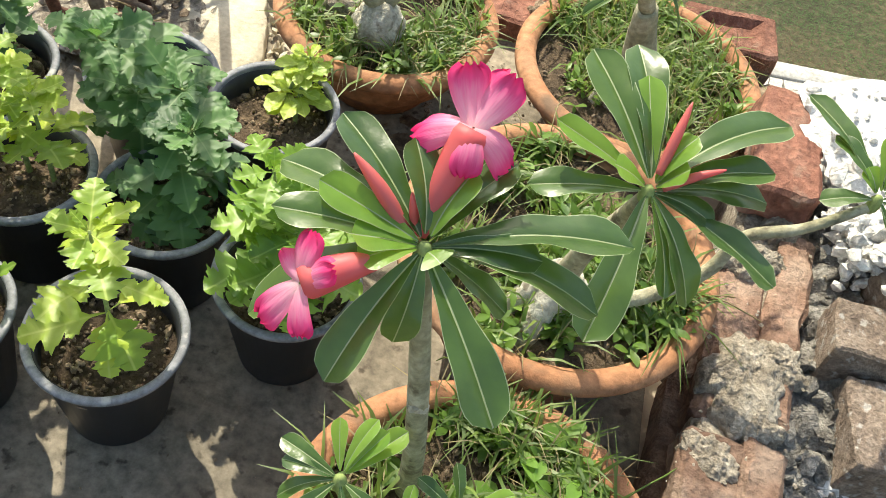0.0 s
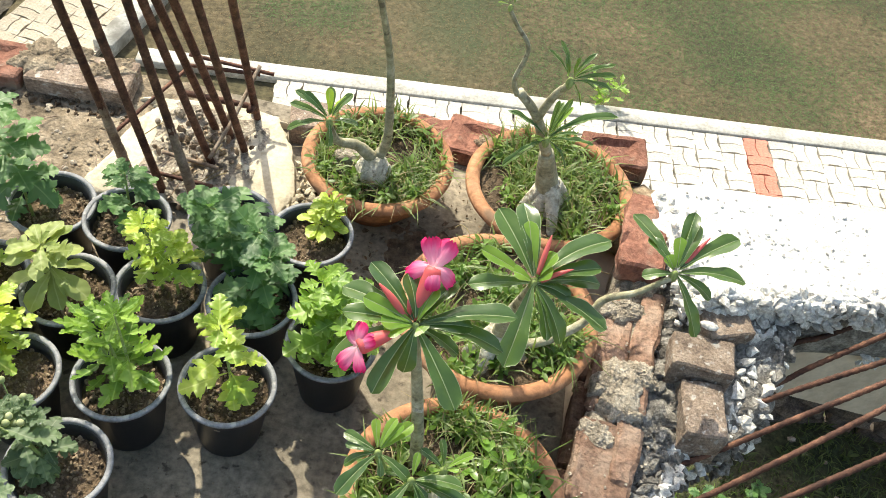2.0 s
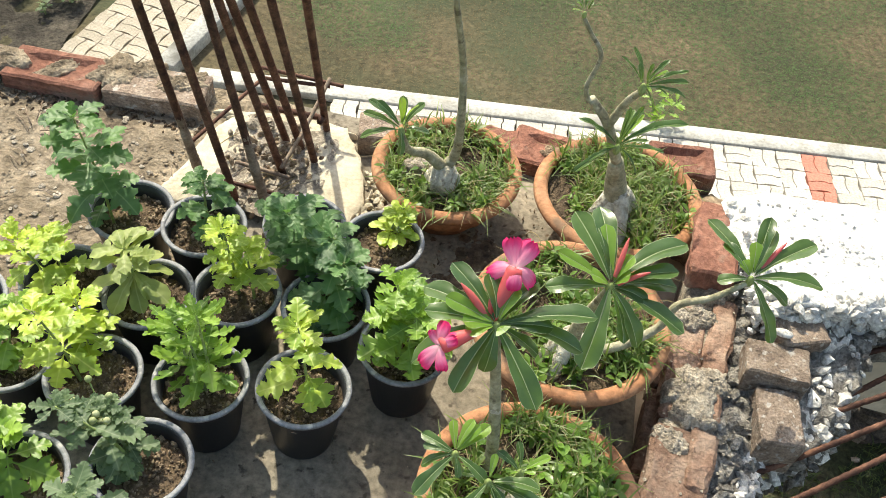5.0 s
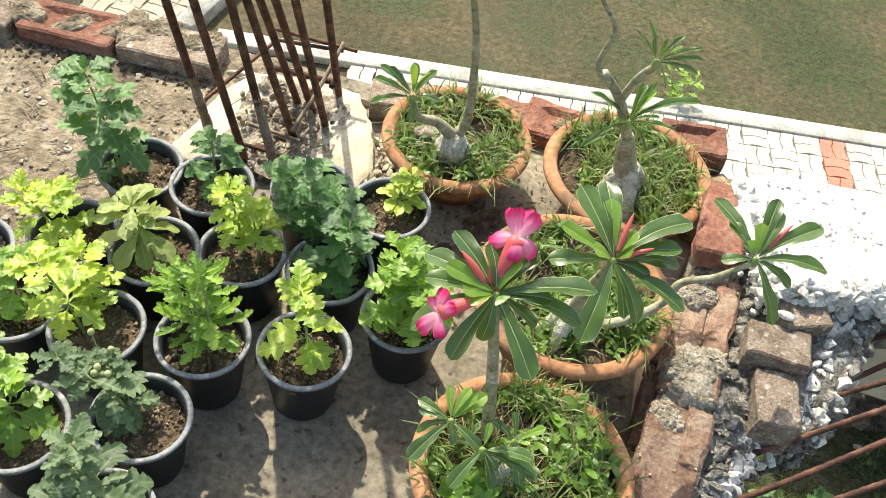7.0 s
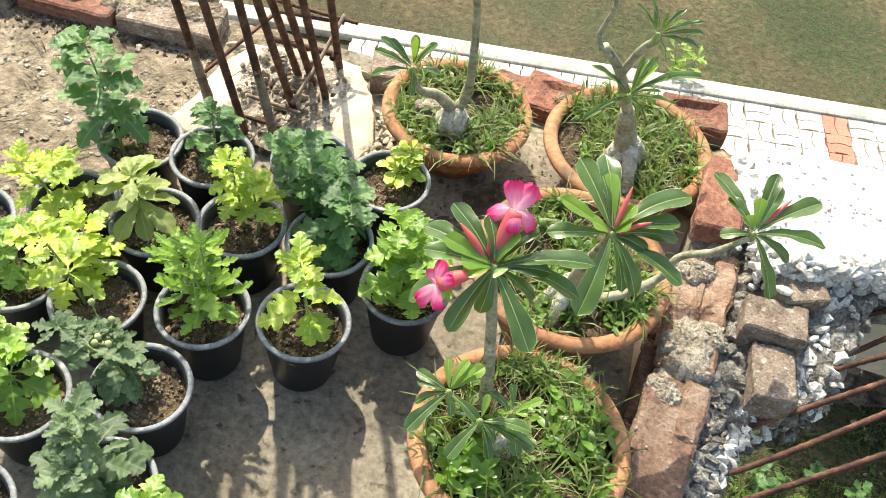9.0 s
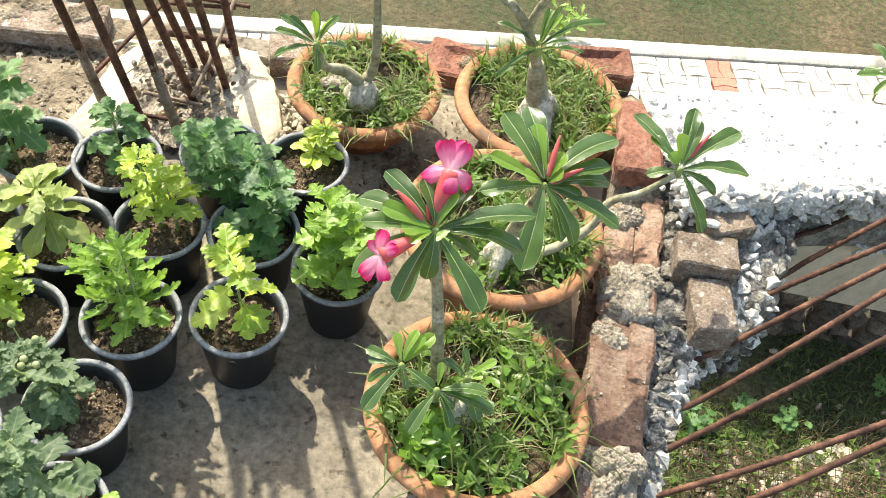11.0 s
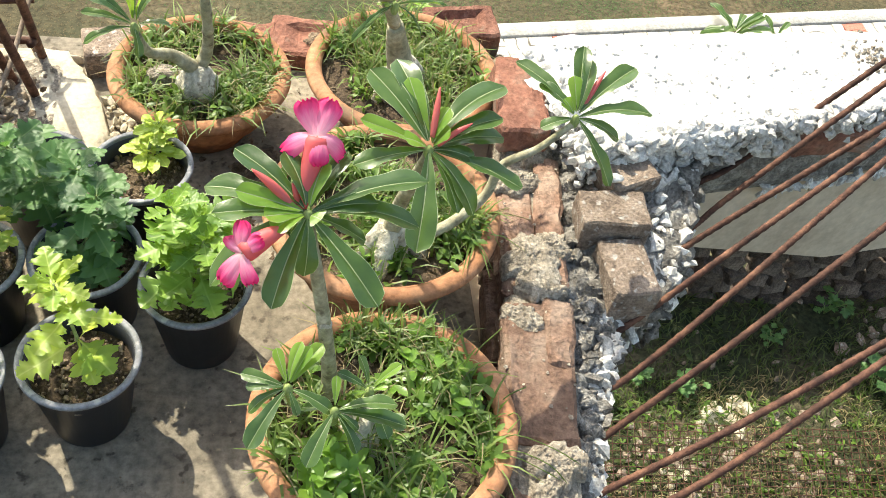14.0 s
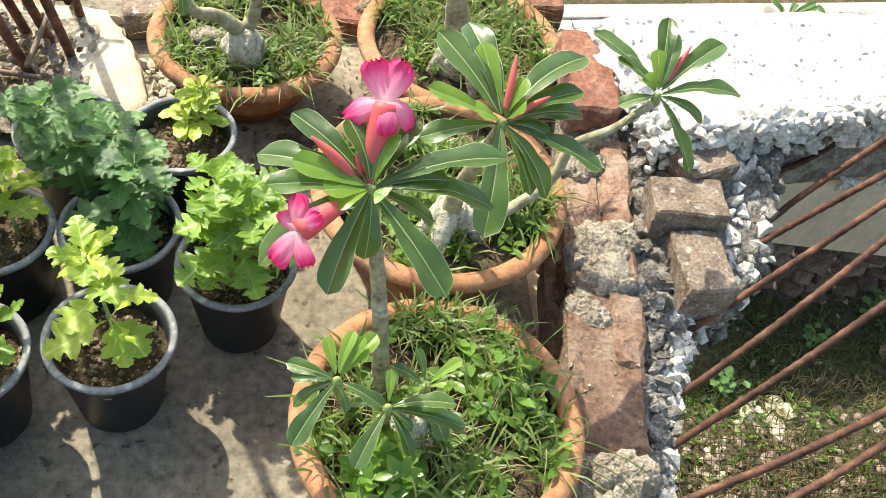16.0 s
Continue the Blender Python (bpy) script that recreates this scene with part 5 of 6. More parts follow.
def petal_mesh(seed, curl, wide, fold):
    """Broad petal with a frilled end, 1 long along x. curl: rise (+) or droop (-) of its end; fold: how far the sides roll back."""
    bm = bmesh.new()
    ph = random.Random(seed).uniform(0, 6)
    rows = []
    for i in range(15):
        t = i / 14
        w = wide * (0.34 + 0.66 * math.sin(math.pi * (0.04 + 0.58 * t)) ** 1.3)
        w *= 1 if t < 0.8 else math.sqrt(max(0.04, 1 - ((t - 0.8) / 0.23) ** 2))
        ang = curl * t ** 1.4
        row = []
        for k in range(13):
            s = -1 + k / 6
            frill = 0.06 * t * t * math.sin(8 * s + ph + 4 * t) * (0.4 + abs(s)) + 0.025 * t * math.sin(17 * s + 2 * ph)
            h = -fold * w * s * s + frill
            x = t * (1 + 0.04 * math.sin(9 * s + ph) * t)
            row.append(bm.verts.new((x * math.cos(ang * 0.6) - h * math.sin(ang), w * s, x * math.sin(ang) * 0.85 + h * math.cos(ang))))
        rows.append(row)
    uv = bm.loops.layers.uv.new("petal")
    for i in range(14):
        for k in range(12):
            f = bm.faces.new((rows[i][k], rows[i + 1][k], rows[i + 1][k + 1], rows[i][k + 1]))
            for lp, (u, v) in zip(f.loops, ((i, k), (i + 1, k), (i + 1, k + 1), (i, k + 1))):
                lp[uv].uv = (u / 14, v / 12)
    return mesh_of("petal", bm, PETAL)


PETALS = [petal_mesh(k, *c) for k, c in enumerate(((0.25, 0.36, 0.2), (0.1, 0.36, 0.3), (-1.2, 0.33, 0.4), (-0.9, 0.33, 0.5), (-0.5, 0.3, 0.9), (-1.3, 0.38, 0.45), (-0.35, 0.33, 0.3)))]


def blossom(root, throat, foot, face, size, petals):
    """A trumpet flower: tube from foot to throat, five petals; petals: (direction, shape, length) each."""
    throat, face, foot = Vector(throat), Vector(face).normalized(), Vector(foot)
    fl = part("flower_tube", tube(curve_points([foot, foot.lerp(throat, 0.45) + Vector((0, 0, 0.003)), throat - face * 0.003], 8), [0.0055 + 0.0095 * math.sin(1.57 * i / 16) - (0.003 if i == 16 else 0) for i in range(17)], 12), TUBE, root, "rose-red flower tube")
    for d, k, s in petals:
        d = Vector(d).normalized()
        flat = (d - face * d.dot(face)).normalized()
        part("petal", PETALS[k], None, fl, "deep pink petal with a white throat", aim(throat + flat * 0.001 - face * 0.001, d, face, (size * s, size * s, size * s)))
    return fl


def bud(root, foot, tip, r=0.0047):
    pts = curve_points([foot, Vector(foot).lerp(Vector(tip), 0.5) + Vector((0, 0, 0.004)), tip], 8)
    n = len(pts) - 1
    return part("flower_bud", tube(pts, [0.0008 + r * math.sin(math.pi * min(1, 0.22 + 0.78 * i / n)) ** 0.8 for i in range(n + 1)], 10), BUDTIP, root, "pointed rose-pink bud")


def rel(root, p):
    return Vector(p) - root.matrix_basis.translation


# front bowl: the flowering plant
front, lvl = bowl(0.115, 0.722, 0.222, 0.25, "terracotta bowl of weeds with a pink-flowering desert rose", 1, 105, 820, 330)
rng = random.Random(404)
patch = [Vector((-0.085 + rng.gauss(0, 0.03), -0.1 + rng.gauss(0, 0.035), lvl)) for _ in range(26)] + [Vector((0.1 + rng.gauss(0, 0.03), 0.09 + rng.gauss(0, 0.03), lvl)) for _ in range(12)]
tagged(part("broad_weed_cover", weeds("broad_weed_cover", patch, ADENNEW, rng, (0.026, 0.046)), None, front), kind="stuff")
HUB = rel(front, (-0.019, 0.786, 0.662))
foot = rel(front, (0.03, 0.79, 0.2))
stalk(front, [foot, rel(front, (0.024, 0.788, 0.32)), rel(front, (0.004, 0.784, 0.5)), HUB], 0.0145, 0.0085, "stem", None, 0.05, "straight grey-green stem")
caudex(front, foot + Vector((0.05, -0.075, 0.01)), 0.05, 0.065, 3)
stub = rel(front, (0.006, 0.775, 0.44))
stalk(front, [stub + Vector((0.012, 0.01, -0.012)), stub + Vector((0.004, 0.003, -0.002)), stub], 0.008, 0.0065, "cut_stub", BULB, 0.05, "pale cut stub of a pruned shoot")
rosette(front, HUB, [(-0.093, 0.081, 0.055), (-0.133, 0.047, 0.02), (-0.121, -0.014, 0.03), (-0.132, -0.044, -0.065), (-0.05, -0.099, -0.06), (0.0, -0.056, -0.05), (0.091, -0.098, -0.06), (0.15, 0.011, -0.01), (0.163, 0.052, 0.03), (0.094, 0.011, 0.02), (0.079, -0.002, -0.04), (-0.021, 0.057, 0.075), (0.053, 0.073, 0.06),
                     (0.019, 0.044, 0.07), (-0.055, -0.02, 0.03), (0.016, -0.016, 0.02), (-0.046, -0.032, 0.02), (-0.09, 0.012, 0.045)], 0.30, 13, 1, 0.95)
blossom(front, HUB + Vector((0.012, 0.066, 0.09)), HUB + Vector((-0.006, 0.012, 0.012)), (0.02, -0.35, 0.94), 0.05,
        [((-0.35, 0.75, 0.55), 0, 0.95), ((0.4, 0.7, 0.6), 1, 1.0), ((0.9, -0.3, -0.05), 2, 0.95), ((0.05, -0.9, 0.3), 5, 0.72), ((-0.92, -0.2, 0.05), 3, 0.98)])
FACE = Vector((-0.55, -0.62, 0.56)).normalized()
SIDE = Vector((0.75, -0.66, 0.0)).normalized()
RISE = FACE.cross(SIDE) if FACE.cross(SIDE).z > 0 else SIDE.cross(FACE)
blossom(front, HUB + Vector((-0.084, -0.057, 0.002)), HUB + Vector((-0.028, -0.022, 0.012)), FACE, 0.042,
        [(SIDE * math.cos(a) + RISE * math.sin(a) + FACE * 0.35, k, q) for a, k, q in ((2.0, 6, 0.95), (1.1, 6, 0.85), (-0.75, 6, 0.95), (-1.75, 6, 1.15), (3.1, 4, 0.75))])
bud(front, HUB + Vector((-0.018, 0.008, 0.018)), HUB + Vector((-0.071, 0.03, 0.065)), 0.0058)
bud(front, HUB + Vector((-0.012, 0.012, 0.018)), HUB + Vector((-0.02, 0.02, 0.05)), 0.003)
for hub, tips, sd in (((-0.042, 0.717, 0.35), [(-0.07, 0.022, 0.02), (-0.062, 0.002, 0.015), (-0.06, -0.077, -0.03), (-0.06, -0.018, -0.02), (0.015, -0.036, -0.01), (0.067, -0.032, -0.01), (-0.017, 0.047, 0.05), (0.017, 0.052, 0.06), (0.035, 0.043, 0.055), (0.054, 0.052, 0.05)], 4),
                      ((0.028, 0.686, 0.33), [(-0.045, -0.07, -0.03), (0.095, 0.009, 0.02), (0.111, -0.012, -0.02), (-0.051, 0.015, 0.0), (0.036, -0.05, -0.03), (0.036, -0.024, -0.005), (0.003, 0.039, 0.05)], 5),
                      ((0.084, 0.725, 0.32), [(-0.014, 0.036, 0.06), (-0.049, 0.015, 0.045), (0.027, -0.062, -0.03), (0.049, 0.024, 0.05), (0.026, -0.004, 0.03), (-0.028, -0.017, 0.03)], 6)):
    h = rel(front, hub)
    stalk(front, [Vector((foot.x + 0.35 * (h.x - foot.x), foot.y + 0.35 * (h.y - foot.y), lvl - 0.01)), Vector((foot.x + 0.8 * (h.x - foot.x), foot.y + 0.8 * (h.y - foot.y), (lvl + h.z) / 2)), h], 0.009, 0.0065, "side_shoot", GREENSTEM)
    rosette(front, h, tips, 0.13, 6 if sd < 6 else 3, sd, 1.05)

# middle bowl: plant with two leafy branches
middle, lvl = bowl(0.146, 1.168, 0.228, 0.275, "terracotta bowl of weeds with a budding branched desert rose", 2, 330, 850, 300)
hub = rel(middle, (0.177, 1.003, 0.572))
base = rel(middle, (0.15, 1.08, 0.25))
caudex(middle, base, 0.042, 0.07, 5)
roots(middle, base, 0.05, 0.06, 25, 4)
stalk(middle, [base + Vector((0, 0, 0.03)), base + Vector((0.005, -0.02, 0.14)), hub], 0.018, 0.009, "branch")
rosette(middle, hub, [(-0.092, 0.102, 0.085), (-0.043, 0.129, 0.09), (-0.119, -0.025, 0.0), (0.123, 0.116, 0.06), (0.121, 0.048, 0.04), (0.128, 0.033, 0.01), (0.15, -0.042, -0.03), (0.075, -0.011, 0.0), (0.049, -0.078, -0.05), (0.077, -0.071, -0.06), (-0.025, -0.142, -0.07),
                      (-0.107, 0.021, 0.05), (-0.031, 0.09, 0.08), (0.024, 0.035, 0.07), (0.03, 0.004, 0.05), (-0.043, -0.009, 0.045)], 0.31, 11, 7, 0.98)
bud(middle, hub + Vector((0.004, 0.008, 0.03)), hub + Vector((0.014, 0.058, 0.088)))
bud(middle, hub + Vector((0.012, 0.0, 0.02)), hub + Vector((0.066, 0.021, 0.048)), 0.004)
far_hub = rel(middle, (0.474, 1.178, 0.484))
stalk(middle, [base + Vector((0.02, 0, 0.02)), rel(middle, (0.25, 1.09, 0.30)), rel(middle, (0.325, 1.13, 0.34)), rel(middle, (0.35, 1.147, 0.405)), rel(middle, (0.41, 1.155, 0.44)), far_hub], 0.0118, 0.0062, "branch", None, 0.08, "long bent grey branch reaching over the bricks")
rosette(middle, far_hub, [(-0.099, 0.106, 0.055), (-0.063, 0.052, 0.05), (0.022, 0.112, 0.085), (0.042, 0.086, 0.08), (0.124, 0.09, 0.06), (0.148, 0.013, 0.02), (0.075, -0.071, -0.09), (0.086, -0.023, -0.02), (-0.066, -0.014, 0.0), (-0.004, 0.054, 0.065), (-0.023, 0.02, 0.04)], 0.27, 9, 8, 0.85)
bud(middle, far_hub + Vector((0.01, 0.012, 0.02)), far_hub + Vector((0.058, 0.068, 0.066)))

# back bowls
back_left, lvl = bowl(-0.205, 1.575, 0.192, 0.265, "terracotta bowl of weeds with a round-based desert rose", 3, 120, 800, 380, 0.102)
bulb = rel(back_left, (-0.207, 1.51, 0.285))
caudex(back_left, bulb, 0.042, 0.05, 9, "round pale swollen base of the trunk")
stalk(back_left, [bulb + Vector((0.005, 0.01, 0.03)), rel(back_left, (-0.185, 1.52, 0.36)), rel(back_left, (-0.178, 1.478, 0.47)), rel(back_left, (-0.186, 1.433, 0.68)), rel(back_left, (-0.21, 1.35, 0.9)), rel(back_left, (-0.216, 1.30, 1.01))], 0.0145, 0.004, "stem", None, 0.22, "tall thin crooked stem")
rosette(back_left, rel(back_left, (-0.216, 1.30, 1.01)), [(-0.07, 0.05, -0.06), (0.05, 0.05, -0.07), (0.06, -0.03, -0.02), (-0.04, -0.06, -0.01), (0.0, 0.04, 0.06), (0.04, 0.03, 0.06)], 0.2, 4, 9, 0.55, 4)
hub = rel(back_left, (-0.306, 1.431, 0.47))
stalk(back_left, [bulb + Vector((-0.005, 0, 0.035)), rel(back_left, (-0.25, 1.50, 0.36)), rel(back_left, (-0.29, 1.46, 0.40)), hub], 0.016, 0.007, "branch")
rosette(back_left, hub, [(-0.094, 0.013, 0.03), (-0.088, -0.036, 0.0), (-0.063, 0.022, 0.06), (-0.004, 0.034, 0.08), (0.041, 0.041, 0.07), (0.065, 0.002, 0.02), (0.008, -0.038, -0.03)], 0.2, 9, 10, 0.62, 4)
stone = mortar_lump(0.045, 0.035, 0.05, 14, MORTAR, 3)
part("stone", stone, MORTAR, back_left, "grey stone in the soil", Matrix.Translation((-0.07, -0.02, lvl)))

back_right, lvl = bowl(0.232, 1.60, 0.216, 0.265, "terracotta bowl of weeds with a thick-trunked pruned desert rose", 4, 160, 1200, 520, 0.102)
base = rel(back_right, (0.225, 1.55, 0.255))
caudex(back_right, base, 0.05, 0.085, 12)
roots(back_right, base, 0.066, 0.06, 15, 4)
t1 = rel(back_right, (0.19, 1.52, 0.44))
stalk(back_right, [base + Vector((0, 0, 0.02)), rel(back_right, (0.205, 1.545, 0.36)), t1], 0.034, 0.017, "trunk")
fork = rel(back_right, (0.141, 1.48, 0.575))
cut = rel(back_right, (0.092, 1.464, 0.645))
stalk(back_right, [t1, fork, cut], 0.013, 0.01, "branch", None, 0.05, "pruned branch with a pale cut end")
hub2 = rel(back_right, (0.184, 1.423, 0.72))
stalk(back_right, [fork + Vector((0.002, 0, -0.01)), rel(back_right, (0.165, 1.455, 0.66)), hub2], 0.010, 0.0075, "branch")
top3 = rel(back_right, (0.034, 1.433, 0.86))
stalk(back_right, [cut - Vector((0.004, 0, 0.01)), rel(back_right, (0.075, 1.455, 0.68)), rel(back_right, (0.088, 1.458, 0.76)), rel(back_right, (0.055, 1.445, 0.82)), top3], 0.006, 0.0045, "branch", None, 0.05, "thin crooked branch")
rosette(back_right, rel(back_right, (0.175, 1.459, 0.52)), [(-0.086, -0.070, -0.025), (-0.095, 0.031, 0.050), (0.081, 0.048, 0.050), (0.146, 0.095, 0.050), (0.007, 0.033, 0.100), (-0.059, -0.049, 0.000), (0.112, 0.055, -0.025), (0.059, -0.018, -0.037)], 0.2, 12, 11, 0.48, 8)
rosette(back_right, hub2, [(-0.054, 0.038, 0.05), (-0.019, 0.004, 0.06), (0.002, -0.001, 0.06), (0.059, 0.041, 0.04), (0.093, 0.031, 0.02), (0.092, 0.009, 0.0), (0.034, -0.008, -0.04)], 0.2, 12, 12, 0.48, 7)
rosette(back_right, top3, [(-0.035, 0.004, 0.02), (-0.019, 0.01, 0.03), (-0.003, 0.018, 0.03), (0.012, 0.012, 0.03), (0.029, 0.026, 0.02), (-0.023, 0.007, 0.0), (0.024, 0.02, 0.0)], 0.1, 9, 13, 0.36, 6)

# the two back bowls stand lower and farther off, a little larger
SETBACK = Matrix.Translation((0, -0.19, 1.95)) @ Matrix.Scale(1.056, 4) @ Matrix.Translation((0, 0.19, -1.95))
for ob in (back_left, back_right):
    ob.matrix_basis = SETBACK @ ob.matrix_basis


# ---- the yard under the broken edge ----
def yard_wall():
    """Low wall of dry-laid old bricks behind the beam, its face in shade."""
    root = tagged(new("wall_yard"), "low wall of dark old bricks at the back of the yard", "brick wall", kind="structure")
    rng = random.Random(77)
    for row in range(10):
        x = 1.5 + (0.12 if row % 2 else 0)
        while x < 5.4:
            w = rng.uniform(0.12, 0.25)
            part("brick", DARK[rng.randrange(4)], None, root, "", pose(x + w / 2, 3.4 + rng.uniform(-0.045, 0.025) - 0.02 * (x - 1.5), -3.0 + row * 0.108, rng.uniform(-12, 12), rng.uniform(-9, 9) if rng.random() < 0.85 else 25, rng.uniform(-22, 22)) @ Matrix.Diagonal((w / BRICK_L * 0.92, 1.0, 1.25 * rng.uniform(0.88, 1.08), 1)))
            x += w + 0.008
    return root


yard_wall()


def yard_stuff():
    rng = random.Random(31)
    spots = [(rng.uniform(1.2, 5.5), rng.uniform(1.2, 3.5), -2.97) for _ in range(11000)]
    tagged(part("yard_grass", blades("yard_grass", [p for p in spots if noise.noise(Vector(p) * 1.3) > -0.2], YARDGRASS, rng, (0.04, 0.11), 0.004, 1.2)), "tufts of green grass in the yard", "grass", kind="stuff")
    spots = [(rng.uniform(1.2, 5.5), rng.uniform(1.0, 3.4), -2.97) for _ in range(120)]
    tagged(part("yard_weed_cover", weeds("yard_weed_cover", spots, YARDGRASS, rng, (0.03, 0.07))), "broad-leaved green weeds in the yard", "weed", kind="stuff")
    spots = [(rng.uniform(1.4, 3.6), rng.uniform(1.5, 2.75), -2.97) for _ in range(3800)]
    dry = [p for p in spots if noise.noise(Vector(p) * 2.1) > 0.0]
    tagged(part("dry_yard_grass", blades("dry_yard_grass", dry, DRYGRASS, rng, (0.03, 0.11), 0.003, 1.3)), "straw-coloured dry grass in the yard", "grass", kind="stuff")
    sunny = [p for p in spots if noise.noise(Vector(p) * 1.7 + Vector((4, 0, 0))) > 0.08]
    tagged(part("sunny_yard_grass", blades("sunny_yard_grass", sunny, GRASS, rng, (0.03, 0.1), 0.004, 1.2)), "fresh green grass tufts in the yard", "grass", kind="stuff")
    spots = [(rng.uniform(1.5, 3.4), rng.uniform(1.8, 2.6), -2.97) for _ in range(150)]
    tagged(part("sunny_weed_cover", weeds("sunny_weed_cover", spots, WEED, rng, (0.02, 0.05))), "small leafy weeds among the rubble", "weed", kind="stuff")
    protos = chunk_protos(8, 90)
    flakes = chunk_protos(8, 95, 0.7, 2)
    m4 = [(rng.randrange(8), turned((2.47 + rng.gauss(0, 0.07), 2.45 + rng.gauss(0, 0.075), -2.96), rng.uniform(0.02, 0.055), rng, True)) for _ in range(20)]
    m4 += [(rng.randrange(8), turned((2.22 + rng.gauss(0, 0.12), 2.2 + rng.gauss(0, 0.1), -2.96), rng.uniform(0.012, 0.03), rng, True)) for _ in range(22)]
    tagged(part("plaster_rubble", spread("plaster_rubble", flakes, m4, WHITEWASH)), "heap of broken white plaster in the yard", "rubble", kind="stuff")
    m4 = [(rng.randrange(8), turned((rng.uniform(1.3, 5), rng.uniform(1.3, 3.3), -2.95), rng.uniform(0.008, 0.03), rng)) for _ in range(160)]
    m4 += [(rng.randrange(8), turned((rng.uniform(1.55, 3.2), rng.uniform(1.8, 2.5), -2.965), rng.uniform(0.01, 0.04), rng, True)) for _ in range(220)]
    m4 += [(rng.randrange(8), turned((3.8 + rng.gauss(0, 0.15), 2.9 + rng.gauss(0, 0.12), -2.95), rng.uniform(0.02, 0.06), rng)) for _ in range(40)]
    tagged(part("brick_rubble", spread("brick_rubble", protos, m4, OLDBRICK)), "scattered brick rubble in the yard", "rubble", kind="stuff")


yard_stuff()


def wire_fence():
    """Rusty wire mesh panel lying in the yard."""
    root = thing("wire_mesh", "rusty wire mesh panel lying aslant over the weeds and rubble", "wire mesh", pose(1.5, 1.62, -2.9, 9, 0, -5))
    up = mesh_of("upright_wire", tube([(0, 0, 0), (0.06, 0.8, 0)], 0.0023, 4, None, False), RUST)
    across = mesh_of("cross_wire", tube([(0, 0, 0.004), (1.75, 0, 0.004)], 0.0023, 4, None, False), RUST)
    for i in range(41):
        part("upright_wire", up, None, root, "", Matrix.Translation((i * 0.0425, 0, 0.003 * math.sin(i * 0.7))))
    for j in range(20):
        part("cross_wire", across, None, root, "", Matrix.Translation((j * 0.003, j * 0.0415, 0)))
    return root


wire_fence()
for x, y, a, s in ((2.72, 1.83, -4, 0.8), (2.9, 1.7, -7, 1.0), (2.62, 1.58, 2, 0.9)):
    lg = tube(curve_points([(-0.5, 0, 0), (0, 0.03, 0.01), (0.5, 0, 0)], 6), [0.055 + 0.006 * math.sin(2.3 * i) for i in range(13)], 10)
    ob = part("log", lg, GREYWOOD, None, "", pose(x, y, -2.955, 0, 0, a) @ Matrix.Diagonal((s, s, s, 1)))
    tagged(ob, "grey weathered log lying in the yard", "log")


def young_shrub(name, x, y, z, size, count, mat_set, seed, words):
    rng = random.Random(seed)
    root = thing(name, words, "shrub", pose(x, y, z))
    for s in range(4):
        a = rng.uniform(0, 6.28)
        top = Vector((math.cos(a) * size * 0.35, math.sin(a) * size * 0.35, size * rng.uniform(0.6, 1.0)))
        pts = curve_points([(0, 0, 0), top * 0.5 + Vector((0, 0, size * 0.1)), top], 5)
        part("stem", tube(pts, [0.012 * size - 0.006 * size * i / (len(pts) - 1) for i in range(len(pts))], 6), GREENSTEM, root)
        for k in range(count // 4):
            p = pts[rng.randrange(3, len(pts))]
            b, e = rng.uniform(0, 6.28), rng.uniform(-0.2, 0.7)
            L = size * rng.uniform(0.28, 0.45)
            part("leaf", rng.choice(mat_set), None, root, "", aim(p, (math.cos(b) * math.cos(e), math.sin(b) * math.cos(e), math.sin(e)), (0, 0, 1), (L, L * 1.1, L)))
    return root


for k, (x, y, size) in enumerate(((-3.92, 6.05, 0.22), (-4.15, 6.2, 0.28), (-4.05, 5.85, 0.16), (-4.4, 6.05, 0.2), (-4.3, 6.5, 0.3))):
    young_shrub("weed_plant", x, y, -2.99, size, 24, MUM["grey"], 90 + k, "grey-green weed growing in the dark soil bed")
young_shrub("shrub", 1.0, 5.98, -3.0, 0.3, 28, MUM["narrow"], 1, "small green shrub beside the kerb")


def whorl_plant(x, y, z, height, length, count, seed, words):
    """A slender stem with a whorl of long drooping leaves at its top."""
    rng = random.Random(seed)
    root = thing("shrub", words, "shrub", pose(x, y, z))
    top = Vector((0.04, -0.02, height))
    pts = curve_points([(0, 0, 0), (0.0, 0.02, height * 0.5), top], 6)
    part("stem", tube(pts, [0.011 - 0.005 * i / (len(pts) - 1) for i in range(len(pts))], 8), STEM, root)
    for k in range(count):
        a, e = k * 2.4 + rng.uniform(-0.3, 0.3), rng.uniform(-0.25, 0.75)
        L = length * rng.uniform(0.8, 1.15)
        part("leaf", AD_LEAVES[k % 4], None, root, "", aim(top - Vector((0, 0, 0.03 * (k % 3))), (math.cos(a) * math.cos(e), math.sin(a) * math.cos(e), math.sin(e)), (0, 0, 1), (L, L * 0.75, L)))
    return root


whorl_plant(3.5, 5.72, -2.96, 0.3, 0.3, 13, 2, "slender dark green shrub with drooping leaves beside the paving")
whorl_plant(3.92, 5.8, -2.96, 0.16, 0.22, 9, 3, "low dark green shrub with drooping leaves beside the paving")
shrub = young_shrub("potted_shrub", 3.45, 1.84, -3.0, 0.5, 36, MUM["pale"], 3, "pale broad-leaved shrub in a terracotta pot in the yard")
part("pot", lathe([(0.1, 0.0), (0.105, 0.004), (0.15, 0.17), (0.165, 0.175), (0.168, 0.2), (0.15, 0.205), (0.142, 0.17)], 40, 0.01, 7), CLAY, shrub)
part("soil", soil_disc(0.142, 9.0, 0.01), SOIL, shrub, "", Matrix.Translation((0, 0, 0.175)))


